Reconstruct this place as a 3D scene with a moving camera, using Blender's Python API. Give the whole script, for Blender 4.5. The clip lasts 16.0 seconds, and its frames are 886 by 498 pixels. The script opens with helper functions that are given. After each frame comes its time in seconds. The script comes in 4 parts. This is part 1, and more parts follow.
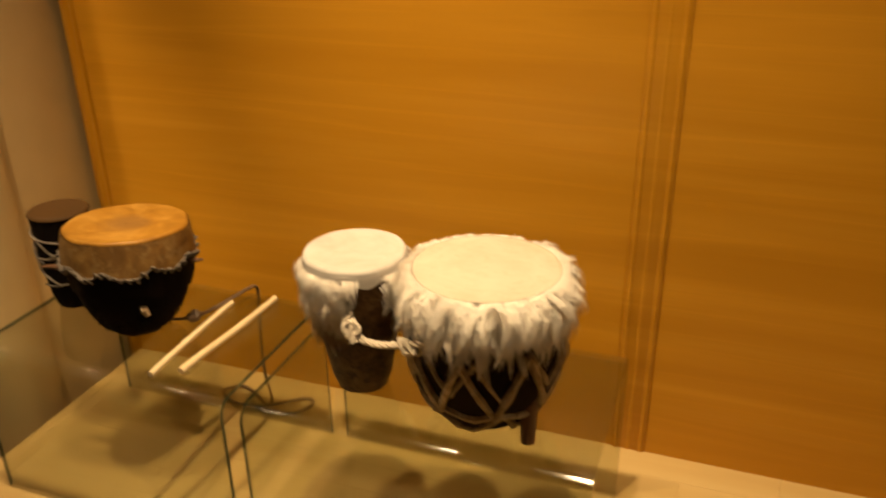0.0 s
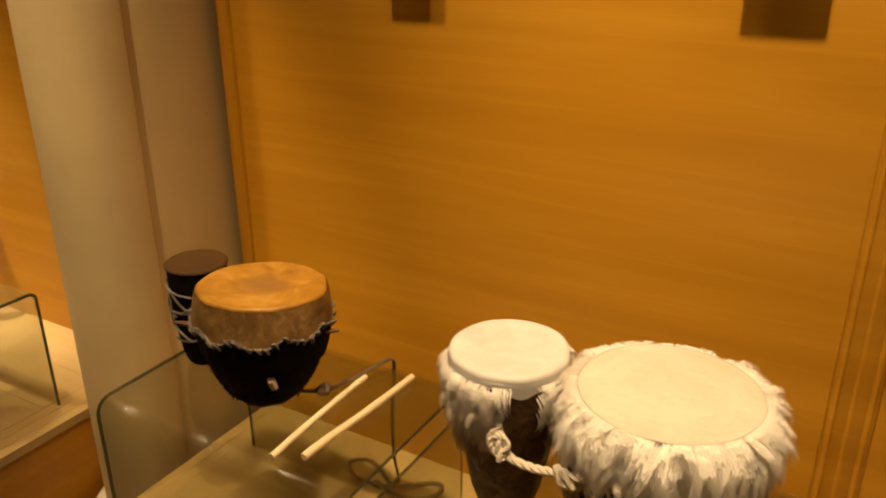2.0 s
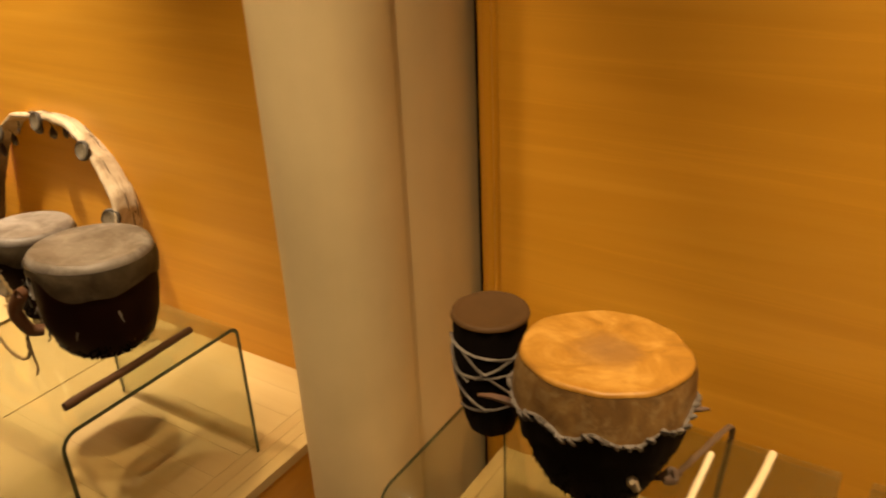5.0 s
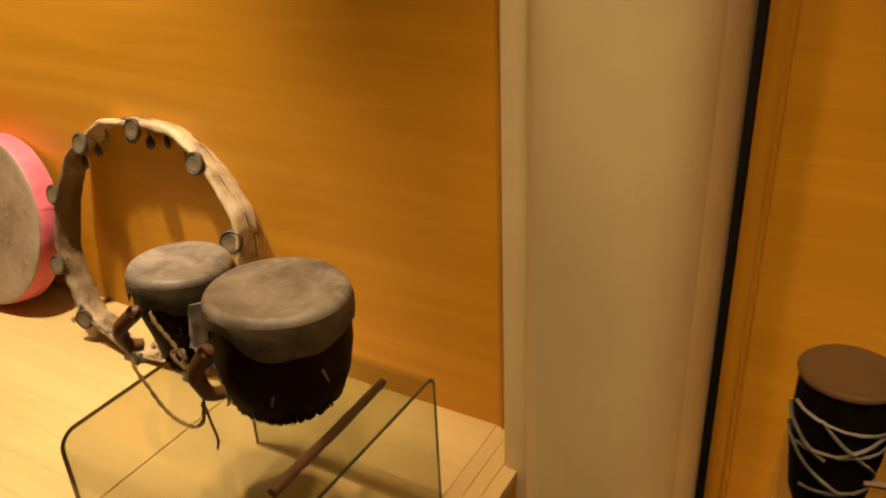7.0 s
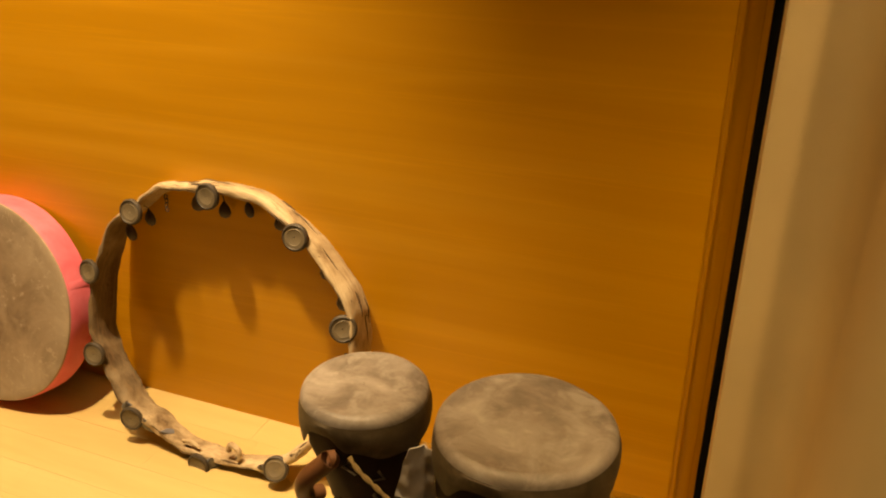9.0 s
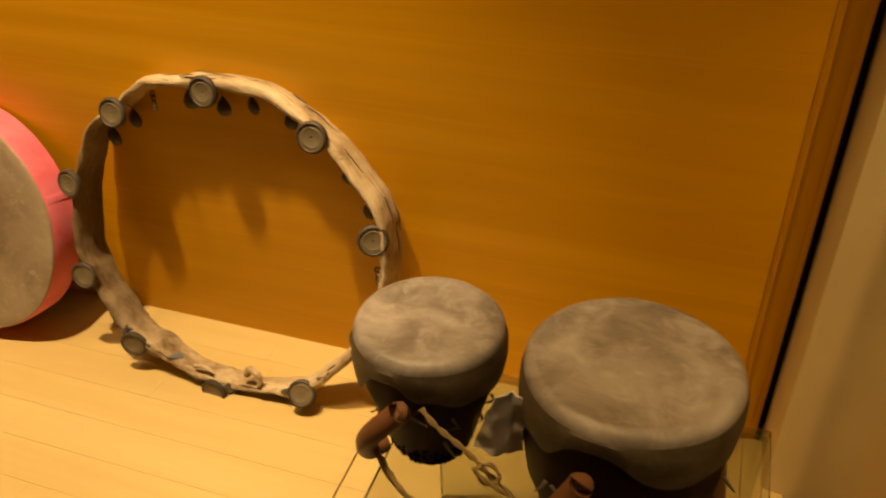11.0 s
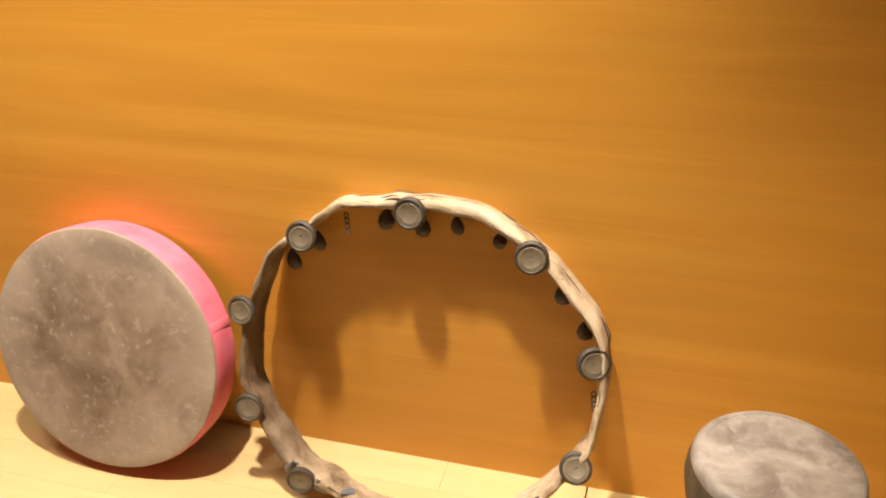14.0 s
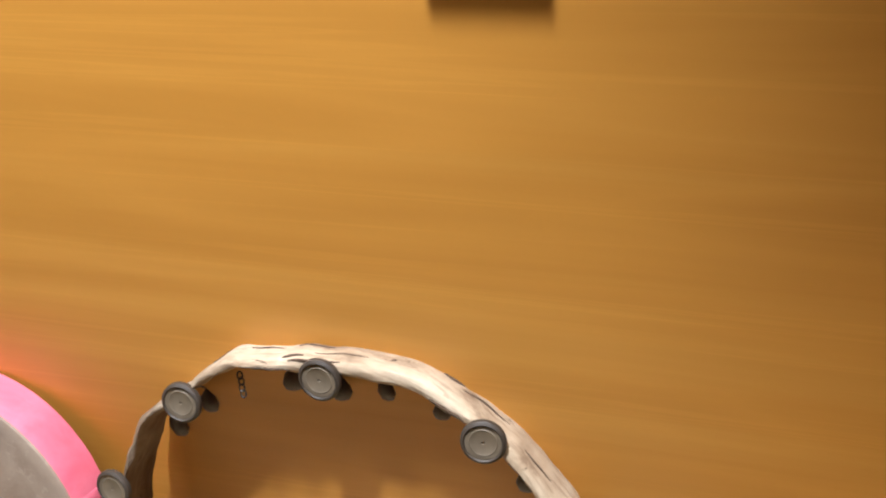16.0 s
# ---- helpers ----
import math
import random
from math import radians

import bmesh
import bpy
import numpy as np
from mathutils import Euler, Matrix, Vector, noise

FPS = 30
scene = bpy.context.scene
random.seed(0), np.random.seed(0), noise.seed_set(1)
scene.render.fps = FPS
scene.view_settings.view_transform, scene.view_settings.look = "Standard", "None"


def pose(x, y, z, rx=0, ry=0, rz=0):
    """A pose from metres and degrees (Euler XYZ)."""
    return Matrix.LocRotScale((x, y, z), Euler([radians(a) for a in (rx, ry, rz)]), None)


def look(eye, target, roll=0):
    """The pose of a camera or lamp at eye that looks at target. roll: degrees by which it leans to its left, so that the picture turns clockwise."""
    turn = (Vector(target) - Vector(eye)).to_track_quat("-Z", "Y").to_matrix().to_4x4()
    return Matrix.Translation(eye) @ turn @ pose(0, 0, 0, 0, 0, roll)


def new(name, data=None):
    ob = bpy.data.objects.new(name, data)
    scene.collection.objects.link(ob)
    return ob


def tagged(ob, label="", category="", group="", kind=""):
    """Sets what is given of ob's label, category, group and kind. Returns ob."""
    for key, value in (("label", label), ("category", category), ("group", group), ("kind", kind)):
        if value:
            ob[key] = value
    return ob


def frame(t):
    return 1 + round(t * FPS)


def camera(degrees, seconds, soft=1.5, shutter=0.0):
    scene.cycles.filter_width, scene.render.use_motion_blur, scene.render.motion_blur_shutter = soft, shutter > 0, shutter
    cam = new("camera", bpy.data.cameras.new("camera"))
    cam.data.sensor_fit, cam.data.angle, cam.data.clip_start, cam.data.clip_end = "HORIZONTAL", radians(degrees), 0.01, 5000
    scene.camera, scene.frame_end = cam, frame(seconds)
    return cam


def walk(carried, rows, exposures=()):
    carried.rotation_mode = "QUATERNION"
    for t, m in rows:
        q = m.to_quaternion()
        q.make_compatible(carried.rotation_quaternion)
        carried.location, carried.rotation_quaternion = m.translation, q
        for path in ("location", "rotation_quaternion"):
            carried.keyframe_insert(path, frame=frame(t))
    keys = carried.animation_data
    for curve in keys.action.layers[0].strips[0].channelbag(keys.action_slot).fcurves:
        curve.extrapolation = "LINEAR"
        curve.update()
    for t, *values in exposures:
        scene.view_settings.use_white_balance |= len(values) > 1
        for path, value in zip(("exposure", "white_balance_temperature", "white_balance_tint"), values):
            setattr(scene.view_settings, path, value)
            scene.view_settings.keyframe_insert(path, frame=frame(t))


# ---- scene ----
cam = camera(56.9, 16.0, soft=2.0, shutter=0.3)
METRES, EYE, TILT, LEAN, TURN = 3.0, 1.5, 0.0, 0.0, 20.1
ROWS = [
    (0.0, 0.0, 0.0, 0.0, -0.35, -25.23, 0.75),
    (0.5, -0.007, 0.0175, 0.0082, 5.99, -22.98, 2.21),
    (1.0, -0.0015, 0.0395, 0.0092, 7.31, -22.47, 2.22),
    (1.5, 0.001, 0.0538, 0.0033, 9.61, -22.51, 1.41),
    (2.0, -0.0184, 0.0673, 0.0006, 10.19, -22.73, 0.23),
    (2.5, -0.0536, 0.079, 0.0065, 9.76, -22.66, -0.08),
    (3.0, -0.0892, 0.0861, 0.0055, 7.85, -22.76, -0.56),
    (3.5, -0.118, 0.0835, 0.0057, 4.72, -22.75, -0.28),
    (4.0, -0.1384, 0.0927, 0.0041, 3.61, -23.07, 0.06),
    (4.5, -0.1684, 0.1336, 0.0013, 6.88, -24.77, 1.51),
    (5.0, -0.1934, 0.1598, -0.0001, 12.25, -26.11, 2.47),
    (5.2, -0.2105, 0.1625, -0.001, 13.4, -26.0, 2.3),
    (7.3, -0.3826, 0.2247, -0.008, 9.31, -27.48, 2.55),
    (7.5, -0.3957, 0.2394, -0.0017, 9.6, -27.78, 2.55),
    (8.0, -0.422, 0.2615, 0.0016, 10.35, -27.04, 2.93),
    (8.5, -0.4703, 0.2774, 0.0028, 7.77, -26.03, 2.29),
    (8.7, -0.4982, 0.2787, 0.0051, 4.31, -26.14, 1.39),
    (10.8, -0.5668, 0.3427, -0.0153, -2.39, -35.89, 1.06),
    (11.0, -0.5676, 0.3512, -0.0143, -1.24, -36.03, 1.76),
    (11.5, -0.5769, 0.3607, -0.0128, 2.12, -35.03, 2.35),
    (12.0, -0.6, 0.3694, -0.0078, 2.86, -32.37, 2.31),
    (12.5, -0.634, 0.3827, -0.0074, 0.83, -31.65, 1.75),
    (13.0, -0.6655, 0.3858, -0.0073, -1.65, -30.88, 1.21),
    (13.5, -0.688, 0.3808, -0.0048, -3.21, -30.24, 1.48),
    (14.0, -0.6953, 0.3835, -0.0078, -4.3, -29.84, 1.96),
    (14.5, -0.6869, 0.4073, -0.0086, -4.91, -29.84, 2.01),
    (15.0, -0.6752, 0.445, -0.005, -5.1, -30.33, 2.13),
    (15.5, -0.6646, 0.4816, -0.0016, -5.36, -30.66, 2.36),
    (16.0, -0.66, 0.508, 0.0009, -5.77, -30.88, 2.61),
]
# the clip's camera darkens and warms over the bright plinth, then opens and cools
EXPOSURES = [
    (0.0, 0.1, 7900, 10), (2.0, 0.02, 7900, 10), (4.0, 0.04, 8000, 10), (5.0, 0.27, 7400, 10), (8.0, -0.15, 8900, 10), (8.6, -0.08, 10000, 10),
    (11.0, -0.45, 11400, 10), (11.6, -0.35, 9700, 10), (12.5, -0.05, 7200, 10), (13.5, 0.32, 6100, 10), (14.5, 0.42, 5400, 10), (15.0, 0.40, 5100, 10), (16.0, 0.17, 4600, 10),
]
walk(cam, [(t, pose(0, 0, EYE, TILT, LEAN, TURN) @ pose(METRES * x, METRES * y, METRES * z, 90 + pitch, roll, yaw)) for t, x, y, z, yaw, pitch, roll in ROWS], EXPOSURES)

# ---- light: a row of small warm ceiling spots close to the display wall, plus two added fill spots for the column ----
world = bpy.data.worlds.new("world")
world.use_nodes = True
world.node_tree.nodes["Background"].inputs[0].default_value = (1.0, 0.75, 0.5, 1)
world.node_tree.nodes["Background"].inputs[1].default_value = 0.02
scene.world = world
LAMP_COLOUR = (1.0, 0.765, 0.49)
LAMP_Y, LAMP_Z = 0.88, 2.95


def spot(x, watts, aim, cone, y=LAMP_Y, colour=LAMP_COLOUR):
    data = bpy.data.lights.new("ceiling_or_fill_spot", "SPOT")
    data.energy, data.color, data.spot_size, data.spot_blend = watts, colour, radians(cone), 0.85
    data.shadow_soft_size = 0.045
    ob = new("ceiling_or_fill_spot", data)
    ob.matrix_world = look((x, y, LAMP_Z), aim)
    return ob


PALE_LAMP = (1.0, 0.85, 0.66)
spot(-3.95, 45, (-3.9, 1.2, 0.5), 70, y=0.88, colour=PALE_LAMP)
spot(-3.42, 65, (-3.30, 1.30, 0.70), 60, y=0.85, colour=PALE_LAMP)
spot(-2.80, 455, (-3.06, 1.36, 0.72), 59, y=0.995, colour=PALE_LAMP)
spot(-2.38, 122, (-2.10, 1.05, 0.55), 36, y=0.83)
# next two: fill spots added further out to brighten the column, no known fixtures
spot(-1.75, 84, (-1.54, 1.2, 1.20), 25, y=0.30)
spot(-1.15, 105, (-1.54, 1.1, 1.20), 33, y=0.15)
spot(-0.92, 132, (-0.78, 1.08, 0.36), 50, y=0.76)
spot(-0.36, 212, (-0.24, 1.15, 0.45), 58, y=0.80)
spot(0.20, 14, (0.2, 1.2, 0.6), 76)
spot(0.90, 30, (0.8, 1.2, 0.6), 76)
# small bare downlights, whose glints show on the bent glass: one row over the plinth, one further back in the room
for x, y in ((-3.5, 0.70), (-2.95, 0.70), (-2.40, 0.70), (-1.85, 0.70), (-3.4, -0.9), (-2.6, -0.9), (-1.8, -0.9), (-1.0, -0.9), (-0.2, -0.9)):
    data = bpy.data.lights.new("room_light", "POINT")
    data.energy, data.color, data.shadow_soft_size = 3.8 if y > 0 else 2.0, LAMP_COLOUR, 0.012
    new("room_light", data).location = (x, y, 3.0)


# ---- materials ----
class Mat:
    def __init__(self, name):
        self.m = bpy.data.materials.new(name)
        self.m.use_nodes = True
        self.t = self.m.node_tree
        self.b = self.t.nodes["Principled BSDF"]

    def node(self, kind, **inputs):
        n = self.t.nodes.new(kind)
        for k, v in inputs.items():
            self.put(n.inputs[int(k[1:]) if k[0] == "_" and k[1:].isdigit() else k.replace("_", " ")], v)
        return n

    def put(self, socket, v):
        if isinstance(v, bpy.types.NodeSocket):
            self.t.links.new(v, socket)
        else:
            socket.default_value = v

    def coords(self, scale=(1, 1, 1), world_space=False):
        if world_space:
            out = self.t.nodes.new("ShaderNodeNewGeometry").outputs["Position"]
        else:
            out = self.t.nodes.new("ShaderNodeTexCoord").outputs["Object"]
        return self.node("ShaderNodeMapping", Vector=out, Scale=scale).outputs[0]

    def noise(self, vector, scale, detail=4.0, rough=0.55, distort=0.0):
        return self.node("ShaderNodeTexNoise", Vector=vector, Scale=scale, Detail=detail, Roughness=rough, Distortion=distort).outputs[0]

    def ramp(self, fac, *stops):
        n = self.node("ShaderNodeValToRGB", Fac=fac)
        els = n.color_ramp.elements
        while len(els) < len(stops):
            els.new(0.5)
        for e, (p, c) in zip(els, stops):
            e.position, e.color = p, (*c, 1) if len(c) == 3 else c
        return n.outputs[0]

    def mix(self, fac, a, b, mode="MIX"):
        n = self.t.nodes.new("ShaderNodeMix")
        n.data_type, n.blend_type = "RGBA", mode
        for s, v in ((n.inputs[0], fac), (n.inputs[6], a), (n.inputs[7], b)):
            if isinstance(v, tuple) and len(v) == 3:
                v = (*v, 1)
            self.put(s, v)
        return n.outputs[2]

    def grey(self, fac, a, b):
        n = self.node("ShaderNodeMapRange", Value=fac)
        n.inputs[3].default_value, n.inputs[4].default_value = a, b
        return n.outputs[0]

    def bump(self, height, strength=0.3, distance=0.002):
        self.put(self.b.inputs["Normal"], self.node("ShaderNodeBump", Height=height, Strength=strength, Distance=distance).outputs[0])

    def done(self, colour, rough=0.6, metal=0.0, spec=0.5, coat=0.0, sheen=0.0):
        for k, v in (("Base Color", colour if not isinstance(colour, tuple) else (*colour, 1)), ("Roughness", rough), ("Metallic", metal), ("Specular IOR Level", spec), ("Coat Weight", coat), ("Sheen Weight", sheen)):
            self.put(self.b.inputs[k], v)
        return self.m


def wood_mat(name, dark, mid, light, along="x", rough=0.45, scale=1.0, random_tone=0.0, spec=0.4, contrast=1.0, streaks=0.0, figure=0.0):
    m = Mat(name)
    s = {"x": (0.5, 6, 9), "y": (9, 0.5, 9), "z": (9, 6, 0.5)}[along]
    v = m.coords(tuple(a * scale for a in s), world_space=True)
    fine = {"x": (3, 60, 130), "y": (130, 3, 130), "z": (130, 60, 3)}[along]
    vf = m.coords(tuple(a * scale for a in fine), world_space=True)
    broad = m.noise(v, 1.3, 5, 0.6, 0.6)
    grain = m.noise(vf, 1.0, 3, 0.6)
    blot = m.noise(m.coords((1.3, 1.3, 1.3), True), 1.0, 2)
    c = m.ramp(broad, (0.30, dark), (0.5, mid), (0.72, light))
    c = m.mix(m.grey(grain, 0.0, 0.45 * contrast), c, dark, "MIX")
    c = m.mix(m.grey(blot, 0.0, 0.35), c, light)
    if figure:
        wave = m.noise(m.coords((1.1, 1, 13), world_space=True), 1.0, 2, 0.4, 0.8)
        c = m.mix(m.ramp(wave, (0.46, (0, 0, 0)), (0.60, (figure, figure, figure)), (0.74, (0, 0, 0))), c, tuple(min(1.0, v * 1.3) for v in light))
    if streaks:
        vs = m.coords((0.55, 4, 42), world_space=True)
        warp = m.noise(vs, 1.0, 4, 0.55, 1.0)
        c = m.mix(m.ramp(warp, (0.57, (0, 0, 0)), (0.62, (streaks, streaks, streaks)), (0.66, (0, 0, 0))), c, tuple(min(1.0, v * 1.5) for v in light))
        c = m.mix(m.ramp(warp, (0.30, (streaks * 0.6, streaks * 0.6, streaks * 0.6)), (0.46, (0, 0, 0))), c, dark)
    if random_tone:
        info = m.t.nodes.new("ShaderNodeObjectInfo").outputs["Random"]
        c = m.mix(m.grey(info, 0.0, random_tone), c, dark)
    m.bump(grain, 0.06, 0.001)
    return m.done(c, m.grey(grain, rough - 0.06, rough + 0.12), spec=spec)


VENEER = wood_mat("honey_veneer", (0.445, 0.194, 0.015), (0.50, 0.226, 0.020), (0.57, 0.278, 0.033), "x", 0.40, contrast=0.32, streaks=0.10, figure=0.16)
TRIM = wood_mat("oiled_trim_wood", (0.36, 0.15, 0.011), (0.43, 0.185, 0.015), (0.51, 0.24, 0.026), "z", 0.36, contrast=0.5)
MAPLE = wood_mat("pale_plinth_wood", (0.42, 0.275, 0.108), (0.49, 0.345, 0.145), (0.56, 0.415, 0.195), "x", 0.40, 1.0, 0.10, contrast=0.6)
MAPLE_Y = wood_mat("pale_lipping_wood", (0.42, 0.275, 0.108), (0.49, 0.345, 0.145), (0.56, 0.415, 0.195), "y", 0.40, 1.0, 0.10, contrast=0.6)
STICK_WOOD = wood_mat("peeled_stick_wood", (0.52, 0.38, 0.20), (0.70, 0.55, 0.33), (0.80, 0.66, 0.43), "y", 0.6, 2.0, contrast=0.7)
DARK_STICK = wood_mat("dark_stick_wood", (0.05, 0.02, 0.01), (0.10, 0.045, 0.02), (0.16, 0.075, 0.03), "y", 0.5, 2.0)


def plaster():
    m = Mat("beige_painted_column")
    v = m.coords((1, 1, 1), True)
    a, b = m.noise(v, 3.0, 4), m.noise(v, 180.0, 3)
    c = m.ramp(a, (0.35, (0.54, 0.415, 0.22)), (0.65, (0.63, 0.49, 0.265)))
    c = m.mix(m.grey(m.noise(m.coords((30, 30, 1.2), True), 1.0, 3), 0.0, 0.16), c, (0.36, 0.30, 0.23))
    m.bump(b, 0.08, 0.001)
    return m.done(c, 0.55, spec=0.3)


def plain(name, colour, rough=0.6, var=0.25, scale=12.0, metal=0.0, spec=0.5):
    m = Mat(name)
    n = m.noise(m.coords(), scale, 5)
    dark = tuple(c * (1 - var) for c in colour)
    m.bump(m.noise(m.coords(), scale * 8, 3), 0.15, 0.001)
    return m.done(m.mix(m.grey(n, 0, 1), dark, colour), m.grey(n, rough - 0.08, rough + 0.08), metal, spec)


COLUMN = plaster()
BLACK = plain("black_shadow_joint", (0.012, 0.010, 0.008), 0.8)
FLOOR = wood_mat("dark_floor_wood", (0.10, 0.045, 0.015), (0.15, 0.07, 0.025), (0.2, 0.1, 0.04), "x", 0.4)
ROOM = plain("warm_grey_wall_paint", (0.22, 0.18, 0.14), 0.8, 0.1, 2.0)
CEIL = plain("white_ceiling_paint", (0.34, 0.31, 0.27), 0.85, 0.06, 2.0)


def glass_mat(name, tint, gloss):
    m = Mat(name)
    m.t.nodes.remove(m.b)
    tr = m.node("ShaderNodeBsdfTransparent", Color=(*tint, 1))
    gl = m.node("ShaderNodeBsdfGlossy", Color=(1, 1, 1, 1), Roughness=0.07)
    fr = m.node("ShaderNodeMath", _0=m.node("ShaderNodeLayerWeight", Blend=0.5).outputs["Facing"], _1=3.5)
    fr.operation = "POWER"
    fr = m.node("ShaderNodeMath", _0=fr.outputs[0], _1=0.05)
    fr.operation = "ADD"
    mx = m.node("ShaderNodeMixShader", _0=m.node("ShaderNodeMath", _0=fr.outputs[0], _1=gloss).outputs[0])
    mx.inputs[0].links[0].from_node.operation = "MULTIPLY"
    m.t.links.new(tr.outputs[0], mx.inputs[1])
    m.t.links.new(gl.outputs[0], mx.inputs[2])
    m.t.links.new(mx.outputs[0], m.t.nodes["Material Output"].inputs[0])
    return m.m


GLASS = glass_mat("clear_bent_glass", (0.85, 0.86, 0.80), 0.85)


def glass_edge():
    m = Mat("green_polished_glass_edge")
    n = m.noise(m.coords(), 30.0, 2)
    return m.done(m.mix(n, (0.035, 0.05, 0.03), (0.10, 0.13, 0.08)), 0.12, spec=0.7)


EDGE = glass_edge()


def hide(name, dark, mid, light, stain, stain_amount=0.5, scale=9.0, rough=0.55, seed=0.0, scratch=0.0, worn=None):
    m = Mat(name)
    base = m.t.nodes.new("ShaderNodeTexCoord").outputs["Object"]
    v = m.node("ShaderNodeMapping", Vector=base, Location=(seed, seed * 1.7, 0)).outputs[0]
    a = m.noise(v, scale, 6, 0.62, 0.5)
    b = m.noise(v, scale * 2.7, 5, 0.6, 0.8)
    f = m.noise(v, 160.0, 3)
    c = m.ramp(a, (0.30, dark), (0.48, mid), (0.68, light))
    s = m.ramp(b, (0.50, (0, 0, 0)), (0.68, (1, 1, 1)))
    c = m.mix(m.node("ShaderNodeMath", _0=s, _1=stain_amount).outputs[0], c, stain)
    c.node.inputs[0].links[0].from_node.operation = "MULTIPLY"
    if scratch:
        line = m.ramp(m.noise(v, 11.0, 2, 0.5, 3.0), (0.488, (0, 0, 0)), (0.5, (1, 1, 1)), (0.512, (0, 0, 0)))
        where = m.ramp(m.noise(v, 17.0, 3, 0.5), (0.52, (0, 0, 0)), (0.62, (scratch, scratch, scratch)))
        c = m.mix(m.mix(1.0, line, where, "MULTIPLY"), c, tuple(min(1.0, 1.35 * q) for q in stain))
        speck = m.ramp(m.noise(v, 70.0, 3, 0.6), (0.60, (0, 0, 0)), (0.70, (0.5, 0.5, 0.5)))
        c = m.mix(speck, c, stain)
    if worn:
        d = m.node("ShaderNodeVectorMath", _0=base, _1=worn)
        d.operation = "DISTANCE"
        c = m.mix(m.ramp(m.node("ShaderNodeMath", _0=d.outputs["Value"], _1=m.grey(a, -0.06, 0.06)).outputs[0], (0.12, (0, 0, 0)), (0.26, (0.55, 0.55, 0.55))), c, stain)
    m.bump(m.mix(0.5, a, f), 0.25, 0.002)
    return m.done(c, m.grey(b, rough - 0.1, rough + 0.15), spec=0.35)


HIDE_CREAM = hide("cream_drum_hide", (0.43, 0.375, 0.285), (0.49, 0.44, 0.36), (0.545, 0.50, 0.42), (0.45, 0.375, 0.28), 0.4, scratch=0.25)
HIDE_WHITE = hide("white_drum_hide", (0.41, 0.385, 0.35), (0.48, 0.455, 0.425), (0.54, 0.52, 0.495), (0.46, 0.41, 0.35), 0.45, 12)
HIDE_GREY = hide("grey_drum_hide", (0.115, 0.090, 0.074), (0.215, 0.182, 0.152), (0.36, 0.32, 0.28), (0.45, 0.415, 0.365), 0.4, 11, 0.40)
HIDE_GREY_B = hide("grey_small_hide", (0.11, 0.086, 0.071), (0.205, 0.174, 0.147), (0.34, 0.30, 0.265), (0.43, 0.40, 0.355), 0.4, 14, 0.40, 3.1)
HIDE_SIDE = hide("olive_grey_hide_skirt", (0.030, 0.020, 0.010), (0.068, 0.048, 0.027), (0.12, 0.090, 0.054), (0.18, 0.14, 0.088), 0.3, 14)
HIDE_FRAME = hide("scuffed_frame_drum_hide", (0.11, 0.070, 0.042), (0.17, 0.115, 0.074), (0.25, 0.180, 0.120), (0.37, 0.295, 0.215), 0.25, 8, 0.5, 1.3, 0.28, (0, 0, 0.23))
HIDE_BROWN = plain("brown_small_hide", (0.088, 0.044, 0.015), 0.65, 0.5, 22, spec=0.15)


def hide_orange():
    m = Mat("orange_drum_hide")
    co = m.t.nodes.new("ShaderNodeTexCoord").outputs["Object"]
    a = m.noise(co, 16.0, 6, 0.65, 0.6)
    c = m.ramp(a, (0.30, (0.22, 0.095, 0.014)), (0.5, (0.36, 0.17, 0.026)), (0.68, (0.50, 0.27, 0.06)))
    flat = m.node("ShaderNodeMapping", Vector=co, Scale=(1, 1, 0)).outputs[0]
    d = m.node("ShaderNodeVectorMath", _0=flat)
    d.operation = "LENGTH"
    wob = m.node("ShaderNodeMath", _0=d.outputs["Value"], _1=m.grey(m.noise(co, 22.0, 4), -0.03, 0.03))
    wob.operation = "ADD"
    spot_ = m.ramp(wob.outputs[0], (0.0, (0.75, 0.75, 0.75)), (0.03, (0.55, 0.55, 0.55)), (0.055, (0, 0, 0)))
    c = m.mix(spot_, c, (0.20, 0.10, 0.035))
    m.bump(m.noise(co, 120.0, 3), 0.2, 0.002)
    return m.done(c, m.grey(a, 0.35, 0.6), spec=0.4)


HIDE_ORANGE = hide_orange()
HIDE_ORANGE_SIDE = hide("brown_hairy_hide_skirt", (0.085, 0.040, 0.011), (0.175, 0.090, 0.026), (0.28, 0.165, 0.052), (0.34, 0.24, 0.11), 0.4, 18)
BODY_BLACK = plain("sooty_black_drum_body", (0.008, 0.005, 0.004), 0.8, 0.5, 16, spec=0.06)
BODY_MAROON = plain("dark_maroon_drum_body", (0.020, 0.0048, 0.0034), 0.6, 0.55, 14, spec=0.1)
BODY_BROWN = plain("dark_brown_drum_body", (0.022, 0.010, 0.006), 0.7, 0.5, 16, spec=0.08)
BODY_TAN = hide("mottled_tan_drum_body", (0.032, 0.014, 0.005), (0.085, 0.041, 0.015), (0.19, 0.108, 0.045), (0.02, 0.010, 0.006), 0.8, 26)
LACE_PALE = hide("pale_hide_lacing", (0.20, 0.13, 0.07), (0.36, 0.26, 0.155), (0.54, 0.43, 0.29), (0.10, 0.06, 0.03), 0.5, 34)
LACE_GREY = plain("grey_sinew_lacing", (0.19, 0.155, 0.125), 0.7, 0.75, 60)
ROPE = plain("twisted_straw_rope", (0.36, 0.235, 0.095), 0.8, 0.6, 90)
ROPE_WHITE = plain("white_cotton_rope", (0.66, 0.58, 0.47), 0.85, 0.3, 90)
